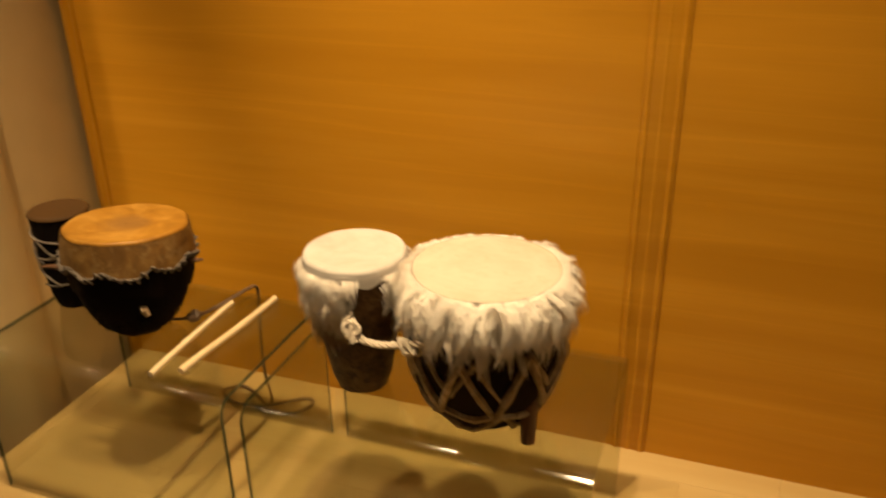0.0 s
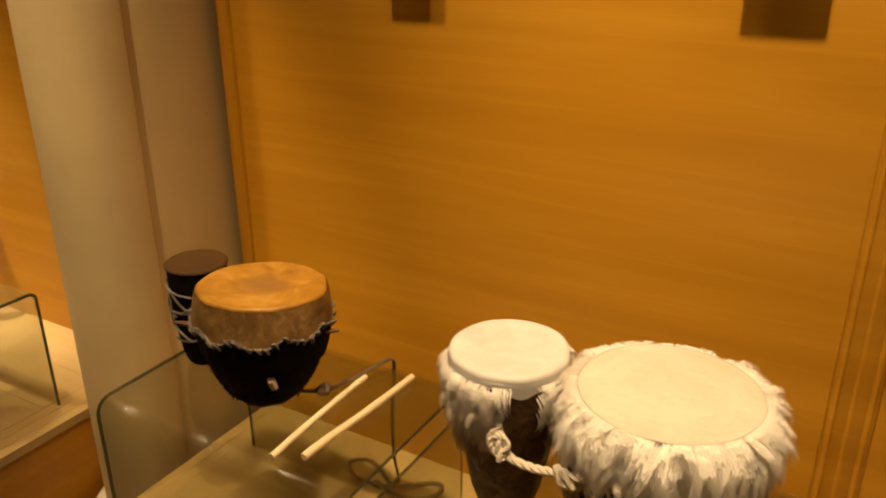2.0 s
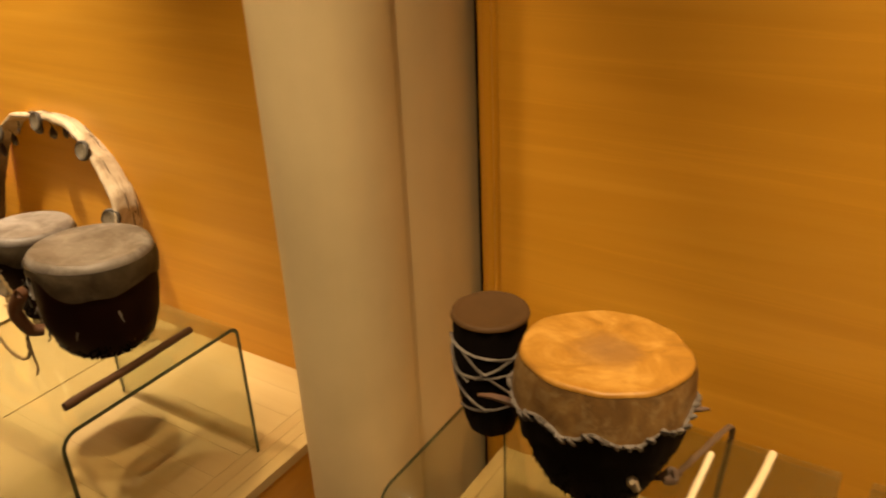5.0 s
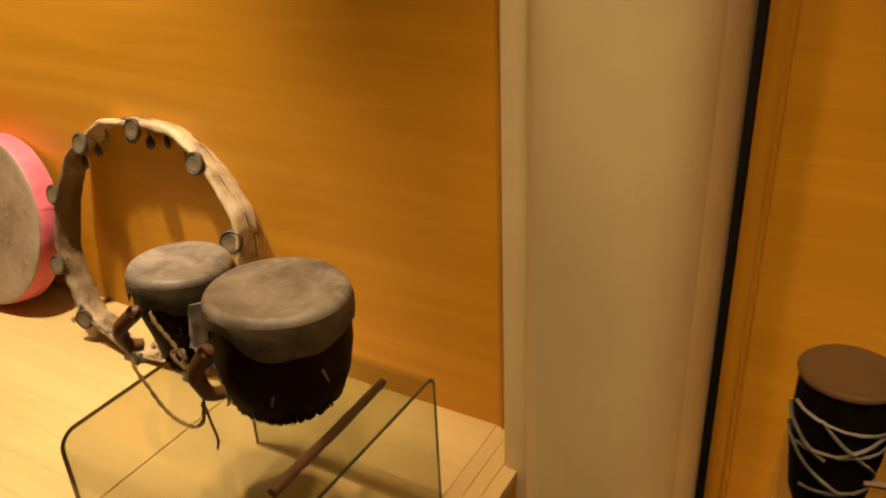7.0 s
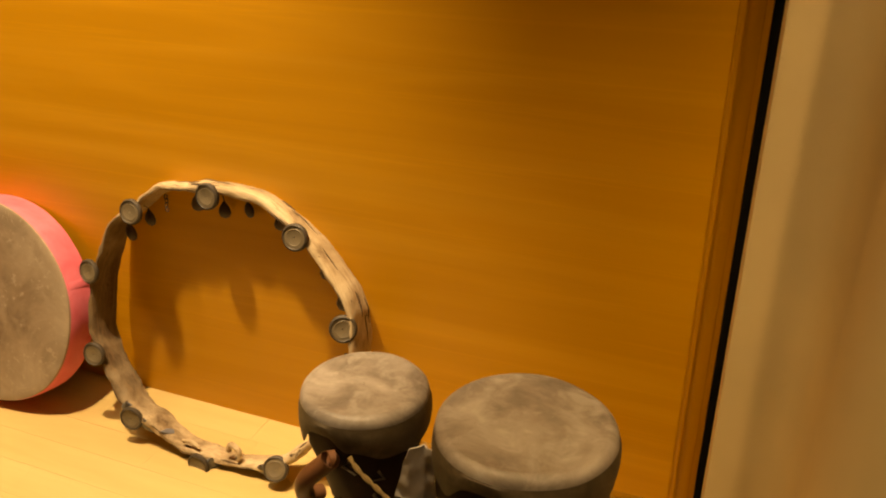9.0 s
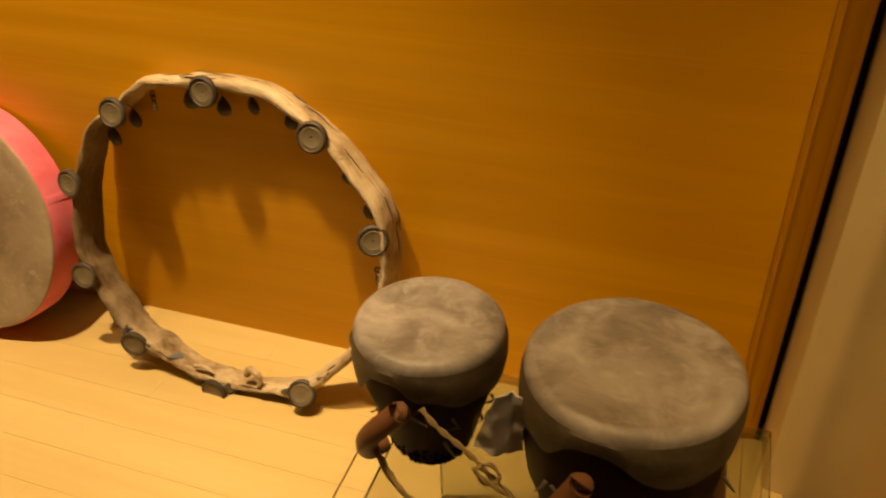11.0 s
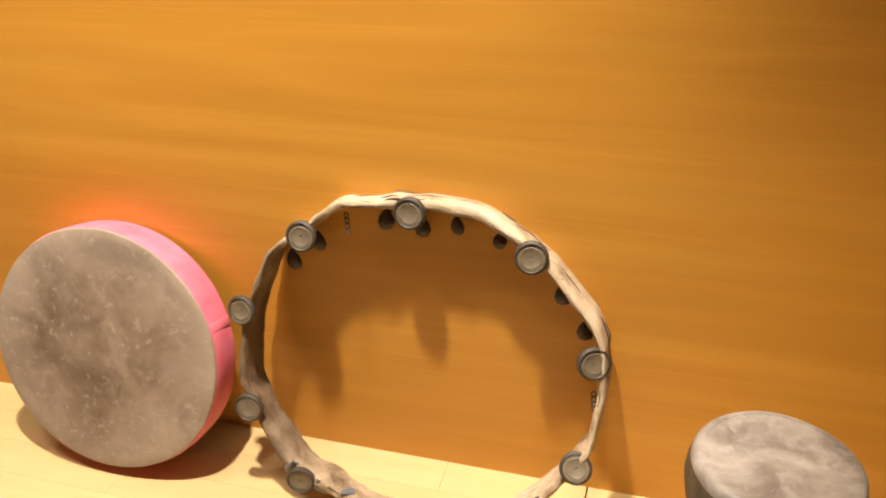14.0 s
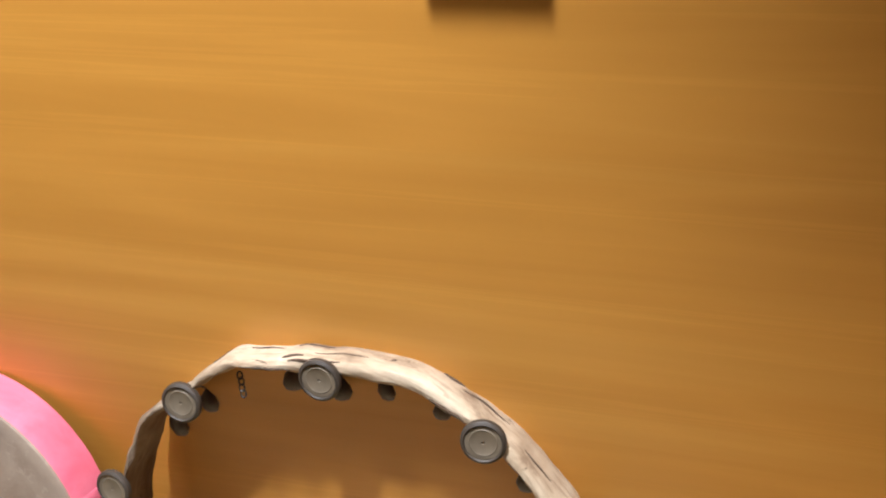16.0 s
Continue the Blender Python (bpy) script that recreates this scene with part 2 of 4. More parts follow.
LEATHER = plain("brown_leather_thong", (0.13, 0.075, 0.04), 0.55, 0.5, 40)
PEG = plain("reddish_wooden_peg", (0.20, 0.082, 0.036), 0.5, 0.45, 30)
PINK = hide("pink_painted_rim", (0.64, 0.115, 0.16), (0.69, 0.148, 0.20), (0.73, 0.19, 0.25), (0.58, 0.075, 0.09), 0.2, 10, 0.45)
PAPER = plain("white_label_card", (0.75, 0.72, 0.65), 0.7, 0.05)


def fur_mat(name, light, dark, mix_scale):
    m = Mat(name)
    n = m.noise(m.coords(), mix_scale, 4, 0.6, 0.4)
    isl = m.t.nodes.new("ShaderNodeNewGeometry").outputs["Random Per Island"]
    c = m.mix(m.ramp(n, (0.50, (0, 0, 0)), (0.66, (1, 1, 1))), light, dark)
    c = m.mix(m.grey(isl, 0.0, 0.15), c, tuple(v * 0.75 for v in light))
    mt = m.done(c, 0.75, spec=0.15)
    glow = m.node("ShaderNodeBsdfTranslucent", Color=c)
    mx = m.node("ShaderNodeMixShader", _0=0.5)
    m.t.links.new(m.b.outputs[0], mx.inputs[1])
    m.t.links.new(glow.outputs[0], mx.inputs[2])
    m.t.links.new(mx.outputs[0], m.t.nodes["Material Output"].inputs[0])
    return mt


FUR_WHITE = fur_mat("white_goat_fur", (0.94, 0.91, 0.86), (0.84, 0.78, 0.71), 14.0)
FUR_MIXED = fur_mat("white_and_brown_goat_fur", (0.90, 0.85, 0.78), (0.34, 0.24, 0.16), 16.0)
FUR_BLACK = fur_mat("black_short_fur", (0.009, 0.005, 0.004), (0.004, 0.0025, 0.002), 20.0)


def driftwood():
    """Grain runs round the hoop: polar coordinates about the hoop's centre."""
    m = Mat("weathered_driftwood")
    co = m.t.nodes.new("ShaderNodeTexCoord").outputs["Object"]
    p = m.node("ShaderNodeSeparateXYZ", Vector=co)
    dz = m.node("ShaderNodeMath", _0=p.outputs[2], _1=0.27)
    dz.operation = "SUBTRACT"
    ang = m.node("ShaderNodeMath", _0=dz.outputs[0], _1=p.outputs[0])
    ang.operation = "ARCTAN2"
    sq = m.node("ShaderNodeVectorMath", _0=m.node("ShaderNodeCombineXYZ", X=p.outputs[0], Y=dz.outputs[0]).outputs[0])
    sq.operation = "LENGTH"
    polar = m.node("ShaderNodeCombineXYZ", X=ang.outputs[0], Y=sq.outputs["Value"], Z=p.outputs[1]).outputs[0]
    g = m.noise(m.node("ShaderNodeMapping", Vector=polar, Scale=(5, 130, 130)).outputs[0], 1.0, 5, 0.65, 0.5)
    k = m.noise(m.node("ShaderNodeMapping", Vector=polar, Scale=(6, 70, 70), Location=(3, 1, 2)).outputs[0], 1.0, 4, 0.6, 0.9)
    a = m.noise(co, 9.0, 5, 0.6, 0.4)
    c = m.ramp(a, (0.34, (0.13, 0.078, 0.040)), (0.45, (0.40, 0.295, 0.18)), (0.60, (0.53, 0.42, 0.28)))
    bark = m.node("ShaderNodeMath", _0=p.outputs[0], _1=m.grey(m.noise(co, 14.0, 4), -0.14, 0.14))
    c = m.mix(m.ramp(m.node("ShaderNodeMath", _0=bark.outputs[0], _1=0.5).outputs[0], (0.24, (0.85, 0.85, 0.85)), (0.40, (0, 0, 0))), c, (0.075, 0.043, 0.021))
    c = m.mix(m.ramp(g, (0.38, (0.5, 0.5, 0.5)), (0.50, (0, 0, 0))), c, (0.22, 0.14, 0.075))
    c = m.mix(m.ramp(k, (0.66, (0, 0, 0)), (0.70, (0.9, 0.9, 0.9))), c, (0.05, 0.028, 0.014))
    m.bump(m.mix(0.4, g, k), 0.7, 0.005)
    return m.done(c, 0.8, spec=0.2)


DRIFT = driftwood()
CRACK = plain("dark_wood_crack", (0.085, 0.05, 0.024), 0.9)
JINGLE = plain("dull_grey_metal_jingle", (0.20, 0.152, 0.092), 0.55, 0.55, 70, 0.1)
JINGLE_DARK = plain("dark_tarnished_jingle_rim", (0.060, 0.042, 0.025), 0.6, 0.5, 45, 0.1)
POD = plain("dark_seed_pod", (0.05, 0.024, 0.014), 0.5, 0.5, 60)
# lit copy of the pod colour: light on the lower pods put in as blue-grey
POD_LIT = plain("lit_blue_grey_seed_pod", (0.15, 0.15, 0.165), 0.5, 0.4, 60)


# ---- mesh helpers ----
def link(name, bm, material, smooth=True):
    me = bpy.data.meshes.new(name)
    bmesh.ops.recalc_face_normals(bm, faces=bm.faces)
    if smooth:
        for f in bm.faces:
            f.smooth = True
        for e in bm.edges:
            if len(e.link_faces) == 2 and e.calc_face_angle(0) > radians(40):
                e.smooth = False
    bm.to_mesh(me)
    bm.free()
    for mt in material if isinstance(material, (list, tuple)) else (material,):
        me.materials.append(mt)
    return new(name, me)


def part(name, bm, material, parent, label="", smooth=True):
    ob = link(name, bm, material, smooth)
    ob.parent = parent
    if label:
        tagged(ob, label)
    return ob


def thing(name, at, label, category, group="", kind="", turn=(0, 0, 0)):
    ob = new(name)
    ob.empty_display_size = 0.05
    ob.matrix_world = pose(*at, *turn)
    return tagged(ob, label, category, group, kind)


def box(x0, x1, y0, y1, z0, z1, bevel=0.0, bm=None):
    own = bm or bmesh.new()
    r = bmesh.ops.create_cube(own, size=1)
    bmesh.ops.transform(own, verts=r["verts"], matrix=Matrix.LocRotScale(((x0 + x1) / 2, (y0 + y1) / 2, (z0 + z1) / 2), None, (x1 - x0, y1 - y0, z1 - z0)))
    if bevel:
        es = list({e for v in r["verts"] for e in v.link_edges})
        bmesh.ops.bevel(own, geom=es, offset=bevel, segments=2, profile=0.5, affect="EDGES")
    return own


def lathe(profile, seg=64, wobble=0.0, freq=3.0, seed=0.0, edge=None, cap_first=False, cap_last=False):
    """Turns (radius, height) rows round z; wobble: uneven radius; edge(angle): lowers the last ring."""
    bm = bmesh.new()
    rings = []
    for j, (r, z) in enumerate(profile):
        ring = []
        for i in range(seg):
            a = 2 * math.pi * i / seg
            w = 1 + wobble * noise.noise((math.cos(a) * freq, math.sin(a) * freq, z * 14 + seed))
            dz = edge(a) * (j / (len(profile) - 1)) if edge else 0
            ring.append(bm.verts.new((r * w * math.cos(a), r * w * math.sin(a), z + dz)))
        rings.append(ring)
    for a, b in zip(rings, rings[1:]):
        for i in range(seg):
            bm.faces.new((a[i], a[(i + 1) % seg], b[(i + 1) % seg], b[i]))
    if cap_first:
        bm.faces.new(rings[0])
    if cap_last:
        bm.faces.new(rings[-1])
    return bm


def tube(points, radius, seg=8, bm=None, flat=1.0, wobble=0.0, closed=False):
    """A round cord through the points; radius: a number or one for each point."""
    own = bm or bmesh.new()
    pts = [Vector(p) for p in points]
    rs = radius if isinstance(radius, (list, tuple)) else [radius] * len(pts)
    rings, up = [], Vector((0.12, 0.21, 0.97)).normalized()
    n = len(pts)
    for i, p in enumerate(pts):
        d = (pts[(i + 1) % n if closed else min(i + 1, n - 1)] - pts[(i - 1) % n if closed else max(i - 1, 0)]).normalized()
        u = d.cross(up)
        u = u.normalized() if u.length > 1e-3 else d.orthogonal().normalized()
        v = u.cross(d).normalized()
        ring = []
        for k in range(seg):
            a = 2 * math.pi * k / seg
            w = 1 + wobble * noise.noise(p * 60 + Vector((k, 0, 0)))
            ring.append(own.verts.new(p + (u * math.cos(a) + v * math.sin(a) * flat) * rs[i] * w))
        rings.append(ring)
    for i in range(n if closed else n - 1):
        a, b = rings[i], rings[(i + 1) % n]
        for k in range(seg):
            own.faces.new((a[k], a[(k + 1) % seg], b[(k + 1) % seg], b[k]))
    if not closed:
        own.faces.new(rings[0])
        own.faces.new(rings[-1])
    return own


def smooth_path(points, steps=8, closed=False):
    """Catmull-Rom through a few control points."""
    p = [Vector(q) for q in points]
    n = len(p)
    out = []
    for i in range(n if closed else n - 1):
        a, b, c, d = (p[(i + k) % n] if closed else p[min(max(i + k, 0), n - 1)] for k in (-1, 0, 1, 2))
        for s in range(steps):
            t = s / steps
            out.append(0.5 * (2 * b + (c - a) * t + (2 * a - 5 * b + 4 * c - d) * t * t + (3 * b - a - 3 * c + d) * t ** 3))
    return out if closed else out + [p[-1]]


def rope(points, radius, bm=None, turns=90.0, strands=2):
    """Strands twisted round a smooth path."""
    own = bm or bmesh.new()
    path = smooth_path(points, 14)
    length = 0.0
    for s in range(strands):
        pts, run = [], 0.0
        for i, q in enumerate(path):
            d = (path[min(i + 1, len(path) - 1)] - path[max(i - 1, 0)]).normalized()
            u = d.orthogonal().normalized()
            v = d.cross(u)
            if i:
                run += (q - path[i - 1]).length
            a = run * turns * 2 + s * 2 * math.pi / strands
            pts.append(q + (u * math.cos(a) + v * math.sin(a)) * radius * 0.55)
        tube(pts, radius * 0.62, 5, own)
    return own


def tufts(count, place, length, width, seed=1, curl=0.35, bend=4):
    """Tapered flat locks of hair; place(rng) gives root, direction and normal."""
    rng = random.Random(seed)
    verts, faces = [], []
    for _ in range(count):
        root, way, nor = place(rng)
        L = length * rng.uniform(0.6, 1.35)
        w = width * rng.uniform(0.6, 1.4)
        side = way.cross(nor).normalized()
        way = (way + side * rng.uniform(-curl, curl) + nor * rng.uniform(0.0, curl)).normalized()
        drop = Vector((0, 0, -1)) * rng.uniform(0.1, 0.5) + side * rng.uniform(-0.4, 0.4) * curl - nor * rng.uniform(0, 0.25)
        base = len(verts)
        for k in range(bend):
            t = k / bend
            c = root + way * L * t + drop * L * t * t * 0.6
            h = w * (1 - t) ** 0.7 * 0.5
            verts += [c - side * h, c + side * h]
        verts.append(root + way * L + drop * L * 0.6)
        for k in range(bend - 1):
            i = base + 2 * k
            faces.append((i, i + 1, i + 3, i + 2))
        i = base + 2 * (bend - 1)
        faces.append((i, i + 1, i + 2))
    me = bpy.data.meshes.new("tufts")
    me.from_pydata(verts, [], faces)
    bm = bmesh.new()
    bm.from_mesh(me)
    bpy.data.meshes.remove(me)
    return bm


# ---- the room ----
WALL_Y, PLINTH_Z = 1.452, 0.36
X0, X1, Y0, CEIL_Z = -6.0, 2.6, -3.0, 3.1
tagged(link("floor", box(X0, X1, Y0, 1.66, -0.1, 0.0), FLOOR, False), "dark polished wooden floor of the display room", "floor", kind="structure")
tagged(link("ceiling", box(X0, X1, Y0, 1.66, CEIL_Z, CEIL_Z + 0.1), CEIL, False), "plain white painted ceiling of the room", "ceiling", kind="structure")
tagged(link("wall_south", box(X0, X1, Y0 - 0.12, Y0, 0, CEIL_Z), ROOM, False), "plain warm grey painted wall", "wall", kind="structure")
tagged(link("wall_west", box(X0 - 0.12, X0, Y0, 1.66, 0, CEIL_Z), ROOM, False), "plain warm grey painted wall", "wall", kind="structure")
tagged(link("wall_east", box(X1, X1 + 0.12, Y0, 1.66, 0, CEIL_Z), ROOM, False), "plain warm grey painted wall", "wall", kind="structure")

wall_north = tagged(link("wall_north", box(X0, X1, 1.52, 1.66, 0, CEIL_Z), BLACK, False), "honey coloured wood veneer display wall in panels", "wall", kind="structure")
for x0, x1 in ((X0, -1.836), (-1.378, -0.152), (-0.082, X1)):
    part("veneer_panel", box(x0, x1, WALL_Y, 1.52, 0, CEIL_Z, 0.0015), VENEER, wall_north, smooth=False)


def trim(x0, x1, beads, material=None):
    """An upright batten with rounded beads and grooves, drawn as one moulded profile."""
    bm = box(x0, x1, WALL_Y - 0.003, 1.52, 0, CEIL_Z, 0.001)
    for bx, r, proud in beads:
        prof = [(bx + r * math.cos(a), WALL_Y - 0.002 - proud * math.sin(a)) for a in [math.pi * k / 8 for k in range(9)]]
        lo = [bm.verts.new((px, py, 0.0)) for px, py in prof]
        hi = [bm.verts.new((px, py, CEIL_Z)) for px, py in prof]
        for k in range(8):
            bm.faces.new((lo[k], lo[k + 1], hi[k + 1], hi[k]))
    part("batten", bm, material or TRIM, wall_north, "grooved upright wooden batten")


trim(-1.836, -1.794, ((-1.829, 0.004, 0.004), (-1.812, 0.010, 0.003)))
trim(-1.415, -1.378, ((-1.384, 0.004, 0.004), (-1.399, 0.010, 0.003)))
trim(-0.152, -0.082, ((-0.143, 0.005, 0.004), (-0.117, 0.004, 0.002), (-0.091, 0.005, 0.004)), VENEER)

# ---- the column: rounded front, straight cheeks back to the wall ----
CX, CY, CR = -1.541, 1.212, 0.116
column = thing("column", (CX, CY, 0), "beige painted round column standing against a pilaster", "column", kind="structure")


def column_shell():
    """Round front, a straight cheek back to the wall on one side and a flat pilaster shoulder on the other."""
    bm = bmesh.new()
    back = 0.262
    arc = [(CR * math.cos(q), CR * math.sin(q)) for q in [radians(4 - 188 * k / 48) for k in range(49)]]
    pts = [(CR - 0.010, back), (CR - 0.005, 0.034), (CR - 0.0085, 0.028), (CR - 0.010, 0.018)] + arc
    pts += [(-CR - 0.004, 0.05), (-CR - 0.012, 0.085), (-CR - 0.030, 0.118), (-CR - 0.060, 0.131), (-0.226, 0.134), (-0.236, 0.138), (-0.240, 0.148), (-0.240, back)]
    lo = [bm.verts.new((x, y, 0)) for x, y in pts]
    hi = [bm.verts.new((x, y, CEIL_Z)) for x, y in pts]
    for k in range(len(pts) - 1):
        bm.faces.new((lo[k], lo[k + 1], hi[k + 1], hi[k]))
    bm.faces.new((lo[-1], lo[0], hi[0], hi[-1]))
    return bm


part("shaft", column_shell(), COLUMN, column)
base = lathe([(CR + 0.0, 0.0), (CR + 0.050, 0.0), (CR + 0.050, 0.115), (CR + 0.044, 0.125), (CR + 0.050, 0.133), (CR + 0.052, 0.150), (CR + 0.040, 0.163), (CR + 0.030, 0.166), (CR + 0.032, 0.178), (CR + 0.022, 0.192), (CR + 0.004, 0.198), (CR - 0.01, 0.198)], 72)
bmesh.ops.bisect_plane(base, geom=base.verts[:] + base.edges[:] + base.faces[:], plane_co=(0, 0.10, 0), plane_no=(0, 1, 0), clear_outer=True)
part("base_moulding", base, plain("white_base_paint", (0.62, 0.55, 0.45), 0.5, 0.1), column, "white painted ringed base moulding")

# ---- plinths ----
L_END, R_START = -1.748, -1.378
FRONT = 0.62


def plinth(name, x0, x1, label, joints, lip_at):
    th = thing(name, ((x0 + x1) / 2, (FRONT + WALL_Y) / 2, 0), label, "plinth", kind="structure")
    ox, oy = (x0 + x1) / 2, (FRONT + WALL_Y) / 2
    part("body", box(x0 - ox + 0.004, x1 - ox - 0.004, FRONT - oy + 0.004, WALL_Y - oy, 0.0, PLINTH_Z - 0.022), VENEER, th, smooth=False)
    return th, ox, oy


plinth_left, LOX, LOY = plinth("plinth_left", -4.6, L_END, "low plinth with pale wooden stave top", (), 0)
plinth_right, ROX, ROY = plinth("plinth_right", R_START, 1.6, "low plinth with pale wooden stave top", (), 0)

# ---- bent glass tables ----
def glass_table(x0, x1, y0, y1, top, label):
    th = thing("glass_table", ((x0 + x1) / 2, (y0 + y1) / 2, PLINTH_Z), label, "display stand", "bent glass tables on the plinths")
    h, dy, T = top - PLINTH_Z, (y1 - y0) / 2, 0.008
    R = 0.034

    def outline(inset):
        r = R - inset
        pts = [(-dy + inset, 0.0)]
        pts += [(-dy + inset + r - r * math.cos(a), h - inset - r + r * math.sin(a)) for a in [math.pi / 2 * k / 8 for k in range(9)]]
        r2 = 0.022 - inset
        pts += [(dy - inset - r2 + r2 * math.sin(a), h - inset - r2 + r2 * math.cos(a)) for a in [math.pi / 2 * k / 8 for k in range(9)]]
        return pts + [(dy - inset, 0.0)]

    outer, inner = outline(0), outline(T)
    w = (x1 - x0) / 2
    bm = bmesh.new()
    for line, flip in ((outer, 0), (inner, 1)):
        a = [bm.verts.new((-w, y, z)) for y, z in line]
        b = [bm.verts.new((w, y, z)) for y, z in line]
        for k in range(len(line) - 1):
            bm.faces.new((a[k], a[k + 1], b[k + 1], b[k]) if flip else (a[k], b[k], b[k + 1], a[k + 1]))
    part("sheet", bm, GLASS, th, "clear bent glass sheet")
    for s in (-w, w):
        bm = bmesh.new()
        a = [bm.verts.new((s, y, z)) for y, z in outer]
        b = [bm.verts.new((s, y, z)) for y, z in inner]
        for k in range(len(outer) - 1):
            bm.faces.new((a[k], a[k + 1], b[k + 1], b[k]))
        part("polished_edge", bm, EDGE, th, "dark green polished glass edge", smooth=False)
    return th


GL, GR = 0.675, 0.690
glass_table(-2.262, -1.822, 0.782, 1.182, GL, "bent clear glass table under two grey drums")
glass_table(-1.288, -0.742, 0.925, 1.300, GR, "bent clear glass table under dark drums and sticks")
glass_table(-0.704, -0.118, 0.925, 1.300, GR, "bent clear glass table under white furry drums")


# ---- drums ----
def head_profile(r, z, sag=0.003, lip=0.005):
    rows = [(0.0005, z - sag)] + [(r * k / 8, z - sag * (1 - (k / 8) ** 2)) for k in range(1, 8)]
    return rows + [(r - lip * (1 - math.sin(q)), z - lip * (1 - math.cos(q))) for q in [math.pi / 2 * k / 6 for k in range(7)]]


def around(r, z, a):
    return Vector((r * math.cos(a), r * math.sin(a), z))


def fur_skirt(r, z0, z1, count, length, width, seed, out=0.5, patchy=0.0, curl=0.35):
    """Hair that hangs down round a body; r: a radius or a function of height; patchy: leaves bare places."""
    def place(rng):
        while True:
            a = rng.uniform(0, 2 * math.pi)
            t = rng.random() ** 0.8
            if noise.noise((math.cos(a) * 2.4, math.sin(a) * 2.4, t * 1.5 + seed)) > patchy - 1 + rng.uniform(0, 0.15) or not patchy:
                break
        lock = 0.35 * noise.noise((math.cos(a) * 9, math.sin(a) * 9, seed))
        nor = Vector((math.cos(a), math.sin(a), 0))
        side = Vector((-math.sin(a), math.cos(a), 0))
        z = z0 + (z1 - z0) * t
        rad = r(z) if callable(r) else r * (1 - 0.10 * t)
        return nor * rad + Vector((0, 0, z)), (Vector((0, 0, -1)) + nor * (out * (1 - t) + 0.12) + side * lock * 1.6).normalized(), nor
    return tufts(count, place, length, width, seed, curl)


def fur_locks(r_of, z0, z1, locks, strands, length, width, seed, out=0.5, patchy=0.0, spread=0.016, lift=0.0, bare=None):
    """Pointed locks of fine hair: the strands of a lock run together at its tip and hang."""
    rng = random.Random(seed)
    verts, faces = [], []
    made = 0
    while made < locks:
        a = rng.uniform(0, 2 * math.pi)
        t = rng.random()
        if patchy and noise.noise((math.cos(a) * 2.0, math.sin(a) * 2.0, seed)) < patchy - 0.5:
            continue
        if bare and abs((a - bare[0] + math.pi) % (2 * math.pi) - math.pi) < bare[1] * rng.uniform(0.7, 1.1):
            continue
        made += 1
        z = z0 + (z1 - z0) * t
        L = length * rng.uniform(0.65, 1.35)
        slant = rng.uniform(-0.45, 0.45)
        throw = out * (1 - 0.75 * t) * rng.uniform(0.5, 1.2)
        rise = lift * (1 - t) * rng.uniform(-0.3, 1.0)
        for _ in range(strands):
            da, dz = rng.gauss(0, spread), rng.gauss(0, spread * 0.5)
            root_r = r_of(z) + 0.001
            ra = a + da / root_r
            keep = rng.uniform(0.15, 0.45)
            l = L * rng.uniform(0.7, 1.1)
            zr = min(z + dz, z0)
            base = len(verts)
            pts = []
            for k in range(5):
                q = k / 4
                ang = a + (da / root_r) * (1 - q + q * keep) + slant * l * q * q / root_r
                rr = root_r + l * throw * (q - 0.55 * q * q) + 0.004 * math.sin(q * 3)
                pts.append(around(rr, zr + l * rise * q * (1 - q) * 2 - l * q * (1 - 0.35 * throw * (1 - q)), ang))
            side = Vector((-math.sin(ra), math.cos(ra), 0))
            for k in range(4):
                w = width * (1.0, 0.95, 0.7, 0.4)[k] * 0.5
                verts += [pts[k] - side * w, pts[k] + side * w]
            verts.append(pts[4])
            for k in range(3):
                i = base + 2 * k
                faces.append((i, i + 1, i + 3, i + 2))
            faces.append((base + 6, base + 7, base + 8))
    me = bpy.data.meshes.new("locks")
    me.from_pydata(verts, [], faces)
    bm = bmesh.new()
    bm.from_mesh(me)
    bpy.data.meshes.remove(me)
    return bm


def zigzag(r_of, z0, z1, n, radius, seed):
    """Lacing that runs up and down round the body, strip by strip."""
    strips = []
    rng = random.Random(seed)
    pts = []
    for i in range(2 * n):
        a = 2 * math.pi * i / (2 * n) + rng.uniform(-0.05, 0.05)
        z = (z0 if i % 2 else z1) + rng.uniform(-0.006, 0.006)
        pts.append((a, z))
    for (a, z), (b, y) in zip(pts, pts[1:] + [(pts[0][0] + 2 * math.pi, pts[0][1])]):
        line = [around(r_of(z + (y - z) * k / 5) + radius * 0.6, z + (y - z) * k / 5, a + (b - a) * k / 5) for k in range(6)]
        strips.append(tube(line, [radius * rng.uniform(0.7, 1.2) for _ in line], 6, wobble=0.3))
    return strips


def bowl(profile):
    """Radius as a function of height along a drum body's profile."""
    rows = sorted(profile, key=lambda p: p[1])

    def r_of(z):
        for (r0, z0), (r1, z1) in zip(rows, rows[1:]):
            if z <= z1:
                return r0 + (r1 - r0) * max(0.0, (z - z0) / max(z1 - z0, 1e-6))
        return rows[-1][0]
    return r_of


